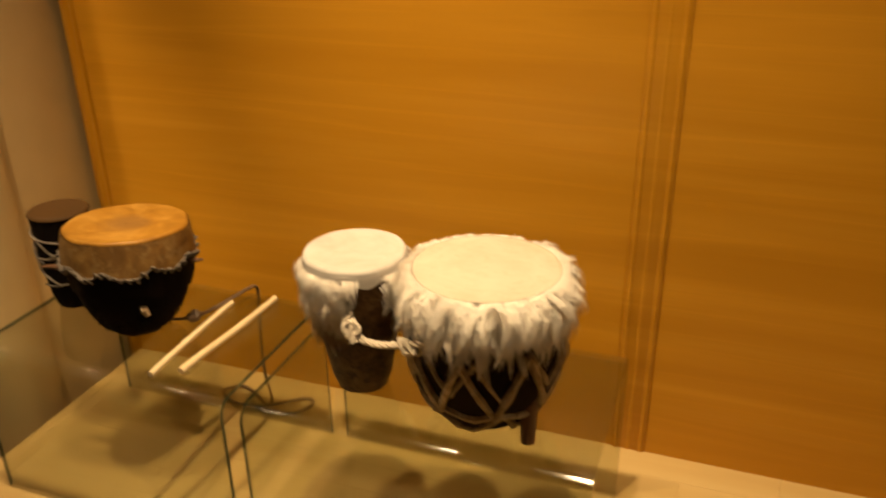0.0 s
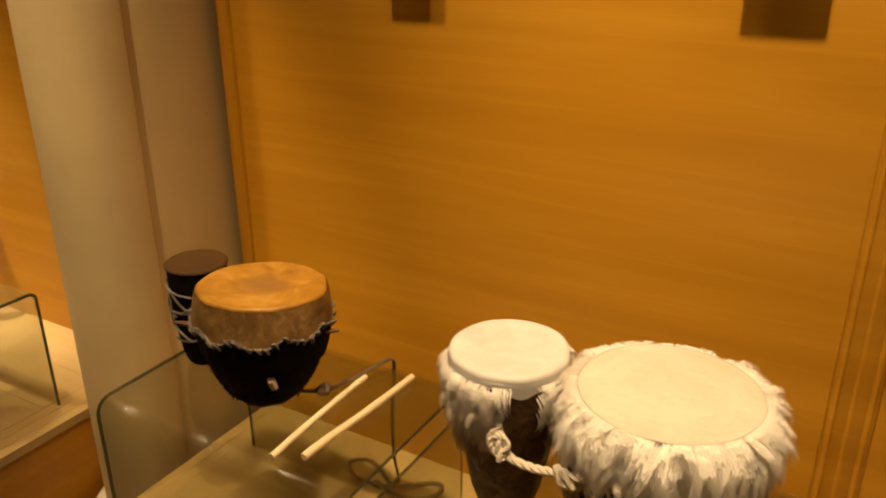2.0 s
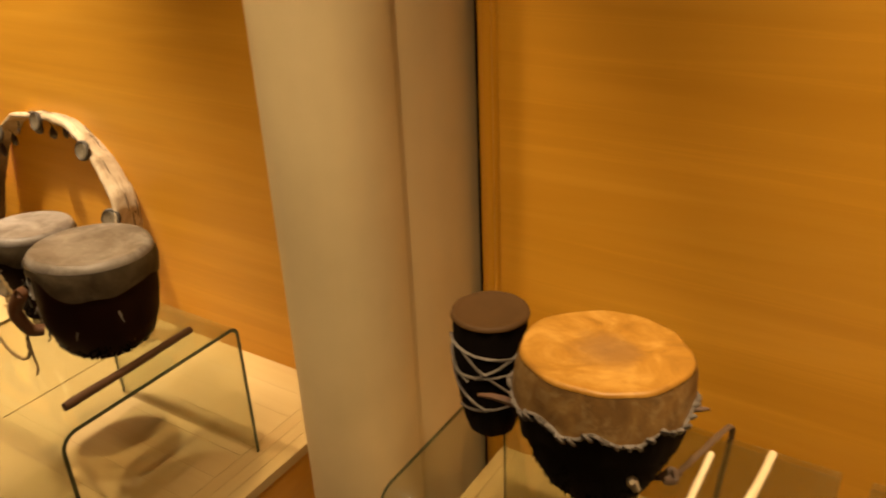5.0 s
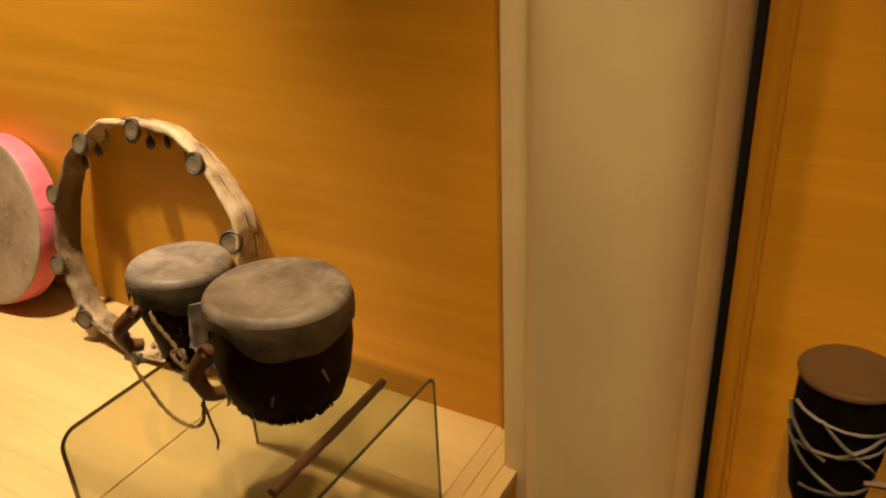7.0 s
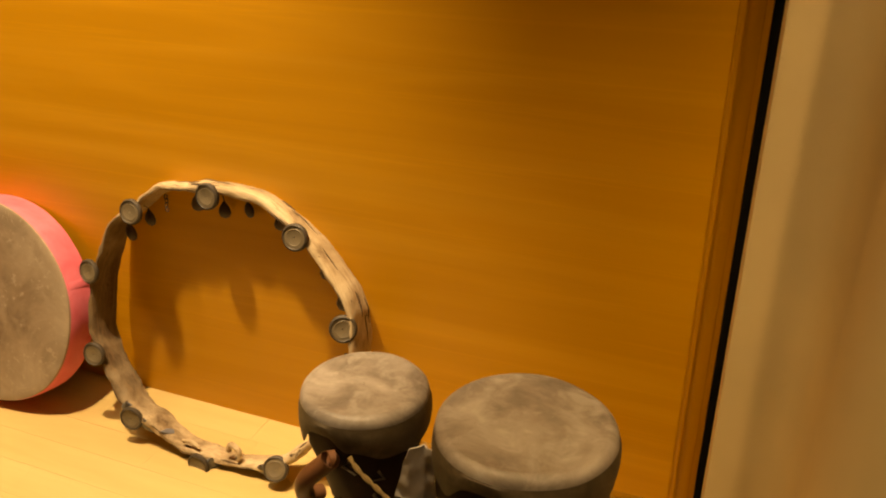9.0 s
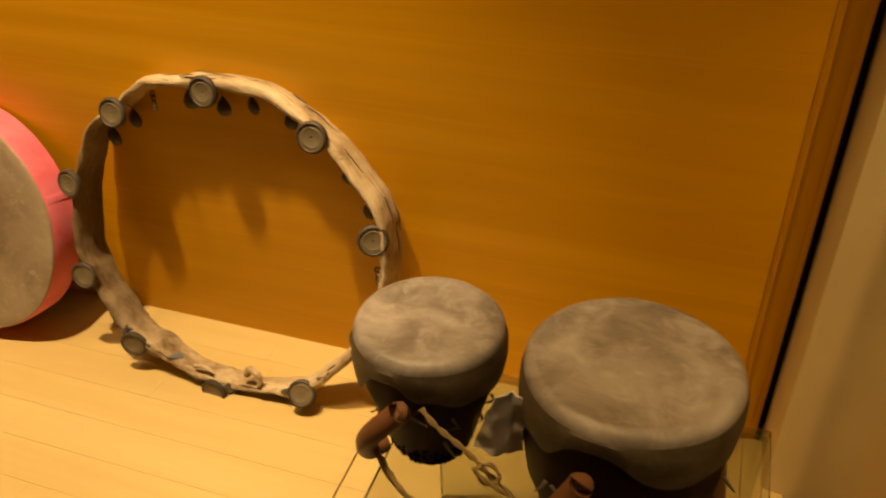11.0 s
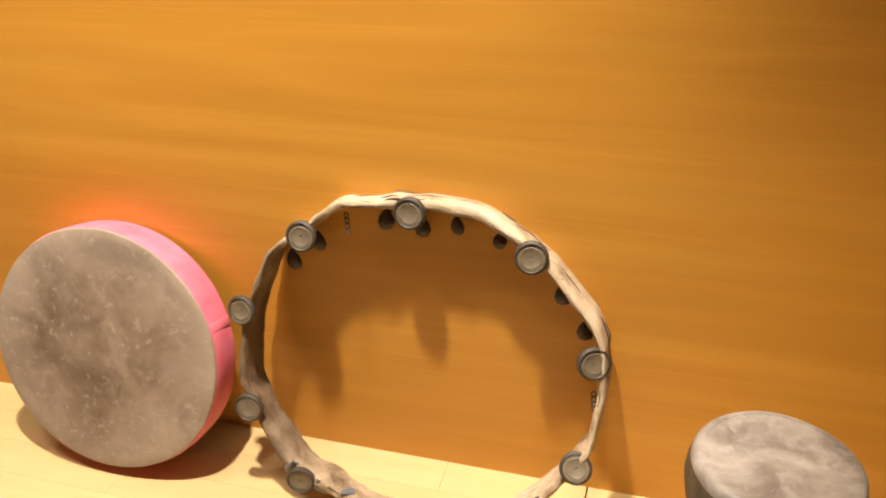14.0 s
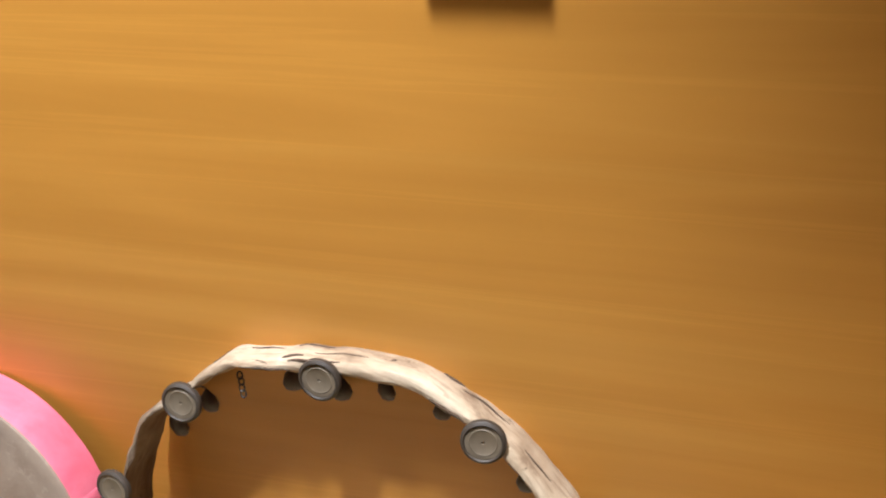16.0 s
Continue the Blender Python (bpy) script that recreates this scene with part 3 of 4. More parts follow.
def white_drum(at, r, h, big, label):
    th = thing("fur_drum", at, label, "drum", "pair of white furry drums")
    if big:
        prof = [(0.03, 0.0), (0.055, 0.004), (0.085, 0.03), (0.108, 0.075), (0.120, 0.13), (r + 0.006, 0.19), (r + 0.004, h - 0.012)]
    else:
        prof = [(0.025, 0.0), (0.043, 0.003), (0.052, 0.03), (0.062, 0.09), (0.074, 0.15), (r - 0.003, 0.20), (r - 0.006, h - 0.012)]
    part("body", lathe(prof, 64, 0.03, 2.5, 4.0, cap_first=True), BODY_TAN if not big else BODY_BROWN, th)
    part("drumhead", lathe(head_profile(r, h, 0.003, 0.005 if big else 0.008), 72, 0.012 if big else 0.035, 1.5 if big else 2.2, 1.0), HIDE_CREAM if big else HIDE_WHITE, th, "cream coloured stretched hide")
    r_of = bowl(prof)
    if big:
        hoop = [around(r * (1 + 0.012 * noise.noise((math.cos(a) * 1.5, math.sin(a) * 1.5, h * 14 + 1))) - 0.002, h - 0.0015, a) for a in [2 * math.pi * k / 90 for k in range(90)]]
        part("hoop", tube(hoop, 0.0020, 8, closed=True), HIDE_CREAM, th, "thin pale hide hoop")
        part("hide_band", lathe([(r, h - 0.004), (r + 0.006, h - 0.02), (r + 0.010, h - 0.05), (r + 0.006, h - 0.080)], 72, 0.03, 3, 5, edge=lambda a: 0.012 * noise.noise((math.cos(a) * 3, math.sin(a) * 3, 1))), HIDE_WHITE, th, "white hide under the fur")
        band = bowl([(r, h), (r + 0.006, h - 0.02), (r + 0.010, h - 0.05), (r + 0.006, h - 0.09)])
        part("fur_collar", fur_locks(band, h - 0.001, h - 0.044, 900, 26, 0.042, 0.0011, 5, 1.35, 0.0, 0.0048, 0.35), FUR_WHITE, th, "long white goat fur", smooth=False)
        part("fur_fringe", fur_locks(band, h - 0.042, h - 0.080, 150, 22, 0.040, 0.0010, 6, 0.9, 0.0, 0.004), FUR_MIXED, th, "white and brown fur ends", smooth=False)
        part("fur_rim", fur_locks(lambda z: r - 0.001, h - 0.0005, h - 0.006, 230, 24, 0.034, 0.0010, 8, 1.5, 0.0, 0.006, 1.0), FUR_WHITE, th, smooth=False)
        for strip in zigzag(r_of, 0.062, 0.168, 8, 0.0066, 3) + zigzag(r_of, 0.100, 0.172, 9, 0.0040, 9) + zigzag(r_of, 0.012, 0.062, 6, 0.0050, 21):
            part("lace_strip", strip, LACE_PALE, th)
        part("foot_lace", tube([around(r_of(0.062) + 0.002, 0.062 + 0.004 * math.sin(5 * k), 2 * math.pi * k / 40) for k in range(40)], 0.006, 6, closed=True, wobble=0.3), LACE_PALE, th, "pale hide strip round the foot")
        leg = tube([(0.085, -0.045, 0.10), (0.085, -0.052, 0.05), (0.086, -0.056, 0.002)], [0.015, 0.013, 0.012], 10, wobble=0.1)
        part("leg", leg, PEG, th, "short brown wooden leg")
    else:
        def flap(a):
            return 0.004 + 0.012 * noise.noise((math.cos(a) * 2.2, math.sin(a) * 2.2, 7))
        part("hide_collar", lathe([(r - 0.0002, h - 0.0076), (r + 0.0004, h - 0.012), (r + 0.001, h - 0.016), (r + 0.001, h - 0.022), (r + 0.0015, h - 0.030)], 110, 0.035, 2.2, 1.0, edge=flap), HIDE_WHITE, th, "white wrinkled hide pulled over the rim")
        part("fur_patch", fur_locks(r_of, h - 0.045, h - 0.120, 260, 26, 0.032, 0.0010, 15, 0.8, 0.0, 0.005, 0.0, (-0.80, 0.62)), FUR_MIXED, th, "matted white and brown fur", smooth=False)
        part("fur_rim", fur_locks(lambda z: r + 0.001, h - 0.014, h - 0.058, 300, 24, 0.026, 0.0010, 17, 0.8, 0.0, 0.006, 0.2, (-0.95, 0.4)), FUR_WHITE, th, smooth=False)
    return th


WB, WS = (-0.316, 1.052, GR), (-0.541, 1.068, GR)
white_drum(WB, 0.113, 0.264, True, "big bowl drum with cream head and white goat fur")
white_drum(WS, 0.085, 0.253, False, "small cup drum with white hide head and matted fur")
tie = thing("rope_tie", (-0.45, 0.985, 0.835), "white twisted rope tying the two furry drums", "rope")
TIE = Vector((-0.45, 0.985, 0.835))
for name, line in (
    ("cord", ((-0.520, 0.990, 0.870), (-0.509, 0.980, 0.858), (-0.494, 0.972, 0.840), (-0.462, 0.970, 0.836), (-0.423, 0.958, 0.850), (-0.392, 0.940, 0.868), (-0.352, 0.928, 0.886))),
    ("knot", ((-0.512, 0.982, 0.876), (-0.520, 0.972, 0.856), (-0.505, 0.966, 0.842), (-0.496, 0.972, 0.856), (-0.510, 0.972, 0.866), (-0.500, 0.962, 0.836))),
    ("knot", ((-0.420, 0.956, 0.862), (-0.406, 0.944, 0.850), (-0.392, 0.938, 0.860), (-0.408, 0.944, 0.868), (-0.386, 0.934, 0.856))),
):
    part(name, rope([Vector(q) - TIE for q in line], 0.0056, turns=70, strands=3), ROPE_WHITE, tie)


def dark_drum(at, r, h, big, label, tip=0.0):
    th = thing("dark_drum", at, label, "drum", "pair of dark drums", turn=(tip, 0, 0))
    if big:
        prof = [(0.02, 0.0), (0.048, 0.003), (0.070, 0.022), (0.092, 0.06), (0.105, 0.10), (r - 0.006, 0.14), (r - 0.011, h - 0.012)]
    else:
        prof = [(0.02, 0.0), (0.036, 0.003), (0.044, 0.03), (0.052, 0.09), (r - 0.003, 0.14), (r - 0.003, h - 0.008)]
    part("body", lathe(prof, 56, 0.06, 3, 9.0, cap_first=True), BODY_BLACK, th)
    r_of = bowl(prof)
    part("drumhead", lathe(head_profile(r, h, 0.002, 0.006), 72, 0.045 if big else 0.02, 2.6, 3.0), HIDE_ORANGE if big else HIDE_BROWN, th, "orange hide head with a dark worn centre" if big else "plain brown hide head")
    if big:
        def ragged(a):
            return 0.007 * math.sin(9 * a) + 0.010 * noise.noise((math.cos(a) * 5, math.sin(a) * 5, 2))
        skirt = [(r + 0.001, h - 0.006), (r + 0.004, h - 0.022), (r + 0.006, h - 0.042), (r + 0.007, h - 0.060)]
        part("hide_skirt", lathe(skirt, 96, 0.045, 2.6, 3.0, edge=ragged), HIDE_ORANGE_SIDE, th, "brown hairy hide turned down over the rim")

        def torn(a):
            return 0.030 * noise.noise((math.cos(a) * 1.8, math.sin(a) * 1.8, 8)) + 0.008 * noise.noise((math.cos(a) * 11, math.sin(a) * 11, 3))
        part("hide_flap", lathe([(r + 0.001, h - 0.052), (r + 0.003, h - 0.072), (r + 0.001, h - 0.092), (r - 0.004, h - 0.112)], 96, 0.05, 3.0, 6.0, edge=torn), BODY_BLACK, th, "torn black hide under the skirt")
        edge = bmesh.new()
        tube([around((r + 0.008) * (1 + 0.03 * noise.noise((math.cos(a) * 2.2, math.sin(a) * 2.2, 5))), h - 0.061 + ragged(a), a) for a in [2 * math.pi * k / 120 for k in range(120)]], 0.0028, 6, edge, wobble=0.8, closed=True)
        rng = random.Random(4)
        for k in range(46):
            a = 2 * math.pi * k / 46 + rng.uniform(-0.03, 0.03)
            z = h - 0.063 + ragged(a)
            loop = [around(r + 0.006, z, a - 0.045), around(r + 0.013, z + 0.006, a - 0.015), around(r + 0.013, z + 0.002, a + 0.02), around(r + 0.005, z - 0.007, a + 0.05)]
            tube(smooth_path(loop, 4), 0.0025, 5, edge, wobble=0.4)
        part("lacing", edge, LACE_GREY, th, "frayed grey lacing round the skirt's ragged edge")
        part("peg", tube([(-0.10, -0.055, h - 0.088), (-0.135, -0.06, h - 0.086), (-0.155, -0.062, h - 0.090)], [0.006, 0.005, 0.003], 8, wobble=0.3), DARK_STICK, th, "thin dark wooden peg")
        part("peg", tube([(0.10, 0.03, h - 0.075), (0.120, 0.037, h - 0.073), (0.132, 0.041, h - 0.071)], [0.005, 0.004, 0.002], 8, wobble=0.3), DARK_STICK, th, "thin dark wooden peg")
        part("toggle", tube([(0.066, -0.062, 0.084), (0.074, -0.066, 0.076), (0.080, -0.066, 0.066)], [0.008, 0.009, 0.005], 8, wobble=0.5), LACE_PALE, th, "pale knotted hide toggle")
    else:
        lac = bmesh.new()
        for k, (a0, a1, z0, z1) in enumerate(((-2.6, -0.3, 0.168, 0.150), (-2.4, -0.4, 0.115, 0.128), (-2.9, -1.2, 0.125, 0.06), (-2.2, -0.2, 0.055, 0.07), (-1.9, -0.6, 0.165, 0.095), (-3.0, -1.7, 0.15, 0.11), (-1.5, -0.2, 0.12, 0.16))):
            line = [around(r_of(z0 + (z1 - z0) * i / 8) + 0.003, z0 + (z1 - z0) * i / 8 + 0.004 * noise.noise((i, k, 0)), a0 + (a1 - a0) * i / 8) for i in range(9)]
            tube(line, 0.0023, 6, lac, wobble=0.8)
        part("lacing", lac, LACE_GREY, th, "torn grey sinew lacing")
    tagged(part("hair", fur_skirt(lambda z: r_of(z) - 0.001, 0.12, 0.02, 500, 0.006, 0.004, 31 + big, 0.0), FUR_BLACK, th, smooth=False), kind="stuff")
    return th


dark_drum((-1.034, 1.098, GR), 0.111, 0.216, True, "bowl drum with orange hide head and black body", -3.5)
dark_drum((-1.224, 1.142, GR), 0.058, 0.207, False, "small black drum with brown head and torn lacing")


def grey_drum(at, r, h, big, label, tip=0.0):
    th = thing("grey_drum", at, label, "drum", "pair of grey hide drums", turn=(tip, 0, 0))
    if big:
        prof = [(0.03, 0.0), (0.060, 0.003), (0.086, 0.028), (0.102, 0.07), (r - 0.003, 0.115), (r - 0.003, h - 0.01)]
    else:
        prof = [(0.02, 0.0), (0.040, 0.003), (0.052, 0.03), (0.064, 0.075), (r - 0.006, 0.125), (r - 0.004, h - 0.01)]
    part("body", lathe(prof, 64, 0.04, 2.5, 2.0, cap_first=True), BODY_MAROON, th)
    r_of = bowl(prof)
    part("drumhead", lathe(head_profile(r, h, 0.002, 0.013), 80, 0.02, 1.6, 6.0), HIDE_GREY if big else HIDE_GREY_B, th, "mottled grey hide head with pale rim")

    def ragged(a):
        return 0.012 * noise.noise((math.cos(a) * 2.6, math.sin(a) * 2.6, 4 + r * 30)) + 0.006 * math.sin(3 * a + r * 60) + 0.026 * math.exp(-(((a + (1.75 if big else 1.85) + math.pi) % (2 * math.pi) - math.pi) / 0.36) ** 4)
    depth = 0.062 if big else 0.055
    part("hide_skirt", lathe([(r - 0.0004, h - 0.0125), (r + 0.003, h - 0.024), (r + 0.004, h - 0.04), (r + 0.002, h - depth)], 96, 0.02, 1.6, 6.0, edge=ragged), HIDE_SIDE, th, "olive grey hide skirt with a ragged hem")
    tagged(part("hair", fur_skirt(lambda z: r_of(z) - 0.001, 0.045, 0.010, 420, 0.006, 0.006, 41 + big, 0.0), FUR_BLACK, th, "ragged black fringe at the foot", smooth=False), kind="stuff")
    rng = random.Random(17 + big)
    bits = bmesh.new()
    for k in range(6):
        a = rng.uniform(-2.9, 0.9)
        z = rng.uniform(0.03, h - depth - 0.01)
        p = around(r_of(z) + 0.002, z, a)
        tube([p, p + Vector((rng.uniform(-0.01, 0.01), -0.002, -0.008)), p + Vector((rng.uniform(-0.016, 0.016), -0.003, -0.016))], [0.0025, 0.002, 0.001], 5, bits)
    tagged(part("torn_strips", bits, LACE_GREY, th, "small torn pale strips"), kind="stuff")
    return th


GB, GS = (-1.990, 1.012, GL), (-2.214, 1.030, GL)
grey_drum(GB, 0.110, 0.209, True, "big grey hide drum with dark maroon body", -3.0)
grey_drum(GS, 0.085, 0.194, False, "small grey hide drum with dark maroon body", -3.0)


def finger_peg(top, foot, label):
    """A stubby peg with a rounded pale end, bent towards the drum."""
    c = (Vector(top) + Vector(foot)) / 2
    th = thing("drum_peg", c, label, "peg", "pegs on the grey drums")
    a, b = Vector(top) - c, Vector(foot) - c
    line = smooth_path([a + Vector((0.002, 0.0, 0.004)), a, (a + b) / 2 + Vector((-0.010, -0.012, 0.004)), b + Vector((-0.002, 0, 0)), b + Vector((0.008, 0.02, -0.010))], 8)
    n = len(line) - 1
    part("shank", tube(line, [0.0135 * min(1.0, 0.30 + 0.7 * (i / 6) ** 0.5) * (1 - 0.20 * i / n) for i in range(n + 1)], 14, wobble=0.06), PEG, th)
    return th


finger_peg((-2.212, 0.932, 0.826), (-2.250, 0.936, 0.755), "reddish wooden peg on the small grey drum")
finger_peg((-2.016, 0.890, 0.836), (-2.034, 0.896, 0.758), "reddish wooden peg on the big grey drum")

cord = thing("straw_cord", (-2.10, 0.93, GL), "pale twisted cord joining the two grey drums", "cord")


def from_cord(points):
    return [Vector(p) - Vector((-2.10, 0.93, GL)) for p in points]


part("cord", rope(from_cord([(-2.190, 0.945, 0.828), (-2.172, 0.938, 0.815), (-2.137, 0.932, 0.794), (-2.110, 0.926, 0.773), (-2.073, 0.916, 0.748), (-2.050, 0.905, 0.738)]), 0.0031), ROPE, cord)
part("knot", rope(from_cord([(-2.128, 0.924, 0.782), (-2.112, 0.914, 0.776), (-2.098, 0.918, 0.784), (-2.110, 0.926, 0.792), (-2.122, 0.914, 0.790), (-2.090, 0.910, 0.772)]), 0.0026), ROPE, cord)
part("hanging_loop", rope(from_cord([(-2.240, 0.930, 0.765), (-2.205, 0.905, 0.745), (-2.176, 0.900, 0.720), (-2.150, 0.897, 0.694), (-2.118, 0.893, 0.6815), (-2.080, 0.892, 0.682), (-2.056, 0.893, 0.700), (-2.048, 0.893, 0.735), (-2.040, 0.895, 0.765)]), 0.0031), ROPE, cord)
part("thin_strand", tube(smooth_path(from_cord([(-2.245, 0.932, 0.770), (-2.222, 0.915, 0.745), (-2.195, 0.905, 0.728), (-2.176, 0.900, 0.716)]), 6), 0.0018, 6, wobble=0.3), ROPE, cord)
part("loose_end", tube(smooth_path(from_cord([(-2.046, 0.893, 0.735), (-2.030, 0.886, 0.710), (-2.016, 0.880, 0.690), (-2.012, 0.872, 0.679)]), 6), 0.0022, 6, wobble=0.3), ROPE, cord)


def cloth_scrap():
    bm = bmesh.new()
    n = 14
    grid = []
    for j in range(n + 1):
        row = []
        for i in range(n + 1):
            u, v = i / n - 0.5, j / n - 0.5
            w = 0.9 - 0.5 * v + 0.12 * noise.noise((v * 2, 1, 0))
            fold = 0.005 * math.sin(7 * u + 3 * v) + 0.006 * noise.noise((u * 4, v * 4, 2))
            row.append(bm.verts.new((0.046 * u * w + 0.012 * v, fold, 0.088 * v + 0.004 * noise.noise((u * 6, 4, 0)))))
        grid.append(row)
    for j in range(n):
        for i in range(n):
            bm.faces.new((grid[j][i], grid[j][i + 1], grid[j + 1][i + 1], grid[j + 1][i]))
    bmesh.ops.recalc_face_normals(bm, faces=bm.faces)
    bmesh.ops.solidify(bm, geom=bm.faces[:], thickness=0.0018)
    return bm


wad = thing("cloth_scrap", (-2.108, 0.968, 0.808), "grey torn cloth wedged between the grey drums", "cloth", turn=(0, 0, 12))
part("cloth", cloth_scrap(), plain("pale_grey_cloth", (0.48, 0.44, 0.40), 0.9, 0.3, 30), wad)


# ---- sticks ----
def stick(name, a, b, r, material, label, bend=0.004, seed=1):
    a, b = Vector(a), Vector(b)
    th = thing(name, (a + b) / 2, label, "stick")
    c = (a + b) / 2
    n = 22
    pts = []
    for i in range(n + 1):
        t = i / n
        p = a + (b - a) * t - c
        p += Vector((bend * math.sin(t * 5 + seed), 0, 0.0006 * math.sin(9 * t)))
        pts.append(p)
    part("shaft", tube(pts, [r * (1 + 0.10 * noise.noise((i * 0.7, seed, 0))) * (0.9 + 0.15 * i / n) for i in range(n + 1)], 12, wobble=0.06), material, th)
    return th


stick("drumstick", (-0.911, 1.228, GR + 0.0062), (-0.900, 0.955, GR + 0.0062), 0.0056, STICK_WOOD, "thin peeled pale wooden stick lying on glass", 0.0018, 2)
stick("drumstick", (-0.834, 1.270, GR + 0.0072), (-0.852, 0.980, GR + 0.0072), 0.0066, STICK_WOOD, "thicker peeled pale wooden stick lying on glass", 0.002, 0.4)
stick("beater", (-1.880, 1.115, GL + 0.008), (-1.875, 0.835, GL + 0.008), 0.008, DARK_STICK, "dark brown wooden beater lying on glass", 0.001, 0.2)

# ---- leather thong from the dark drum down to the plinth ----
thong = thing("leather_thong", (-0.93, 1.25, PLINTH_Z), "brown leather thong trailing over the glass edge", "strap")
h = GR - PLINTH_Z
part("strap", tube(smooth_path([(-0.065, -0.145, h + 0.020), (-0.040, -0.115, h + 0.007), (-0.013, -0.095, h + 0.007), (0.005, -0.035, h + 0.007), (0.022, 0.030, h + 0.010), (0.030, 0.056, h + 0.004), (0.028, 0.060, h - 0.04), (0.020, 0.062, h - 0.13), (0.015, 0.070, 0.10), (0.018, 0.080, 0.03), (0.0, 0.085, 0.008)], 8), 0.0048, 8, flat=0.6, wobble=0.15), LEATHER, thong)
part("knot", tube(smooth_path([(-0.026, -0.108, h + 0.008), (-0.014, -0.096, h + 0.018), (-0.006, -0.104, h + 0.010), (-0.018, -0.110, h + 0.008), (-0.004, -0.088, h + 0.012)], 6), 0.0055, 8, wobble=0.2), LEATHER, thong)
part("loop", tube(smooth_path([(0.0, 0.08, 0.006), (-0.085, 0.13, 0.006), (-0.125, 0.10, 0.006), (-0.075, 0.065, 0.006), (0.01, 0.075, 0.012), (0.075, 0.135, 0.006), (0.10, 0.115, 0.006), (0.075, 0.075, 0.006), (0.01, 0.062, 0.006), (-0.035, 0.075, 0.010)], 8), 0.0052, 8, flat=0.6, wobble=0.15), LEATHER, thong)

# ---- driftwood ring with metal jingles ----
SLOPE = math.atan(0.27)
ring = thing("driftwood_ring", (-2.735, 1.279, PLINTH_Z), "large weathered driftwood hoop rattle leaning on the wall", "rattle", turn=(-math.degrees(SLOPE), 0, 0))
RC = 0.27


def ring_r(a):
    return 0.2933 + 0.0193 * math.cos(a) + 0.0300 * math.sin(a) + 0.0118 * math.cos(2 * a) + 0.0031 * math.sin(2 * a) - 0.0012 * math.cos(3 * a) - 0.0019 * math.cos(4 * a) + 0.0027 * math.sin(4 * a)


def on_ring(deg, dr=0.0, front=0.0):
    a = radians(deg)
    r = ring_r(a) + dr
    return Vector((r * math.cos(a), -front, RC + r * math.sin(a)))


def hoop_mesh():
    bm = bmesh.new()
    n, seg = 220, 20
    rings = []
    for i in range(n):
        a = 2 * math.pi * i / n
        off = (math.degrees(a) - 25 + 6 * math.sin(3 * a)) % 40 - 20
        facet = -0.5 * 0.29 * (math.cos(radians(20)) / math.cos(radians(off)) - 0.962)
        bump = 0.005 * noise.noise((math.cos(a) * 5, math.sin(a) * 5, 0.3))
        thick = 0.0096 - 0.0040 * math.exp(-((a - 2.3) / 0.6) ** 2) + 0.0012 * math.cos(2 * (a - 1.2)) + 0.004 * noise.noise((math.cos(a) * 2.2, math.sin(a) * 2.2, 5)) + 0.004 * noise.noise((math.cos(a) * 9, math.sin(a) * 9, 2))
        depth = 0.027 + 0.010 * math.cos(a) ** 2 + 0.005 * noise.noise((math.cos(a) * 1.7, math.sin(a) * 1.7, 9))
        rr = ring_r(a) - facet + bump - 0.008 * math.exp(-((a - 0.75) / 0.45) ** 2)
        rad = Vector((math.cos(a), 0, math.sin(a)))
        row = []
        for k in range(seg):
            b = 2 * math.pi * k / seg
            c, s = math.cos(b), math.sin(b)
            sq = (abs(c) ** 3.2 + abs(s) ** 3.2) ** (-1 / 3.2)
            rough = 1 + 0.10 * noise.noise((math.cos(a) * 14 + c, math.sin(a) * 14, s * 2)) + 0.06 * noise.noise((math.cos(a) * 40, math.sin(a) * 40 + c * 2, s * 4))
            row.append(bm.verts.new(Vector((0, 0, RC)) + rad * (rr + thick * c * sq * rough) + Vector((0, 1, 0)) * (0.005 + 0.018 * math.cos(a) ** 2 + 0.006 * (1 - math.sin(a)) + depth * s * sq * rough)))
        rings.append(row)
    for i in range(n):
        a, b = rings[i], rings[(i + 1) % n]
        for k in range(seg):
            bm.faces.new((a[k], a[(k + 1) % seg], b[(k + 1) % seg], b[k]))
    return bm


hoop_bm = hoop_mesh()
hoop_bm.verts.ensure_lookup_table()
rng = random.Random(12)
cracks = []
for k in range(40):
    # a split follows the grain along the hoop's own surface, on its outer and front faces
    i, col, n = rng.randrange(220), rng.choice((16, 17, 18, 19, 0, 1, 2, 3, 14, 13)), rng.randrange(4, 9)
    pts = [hoop_bm.verts[((i + q) % 220) * 20 + col].co.copy() for q in range(n)]
    wide = rng.uniform(0.0009, 0.0020)
    cracks.append(tube(pts, [wide * (0.25 + math.sin(math.pi * (q + 0.3) / n)) for q in range(n)], 6, wobble=0.4))
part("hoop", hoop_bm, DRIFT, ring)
for bm in cracks:
    part("crack", bm, CRACK, ring)


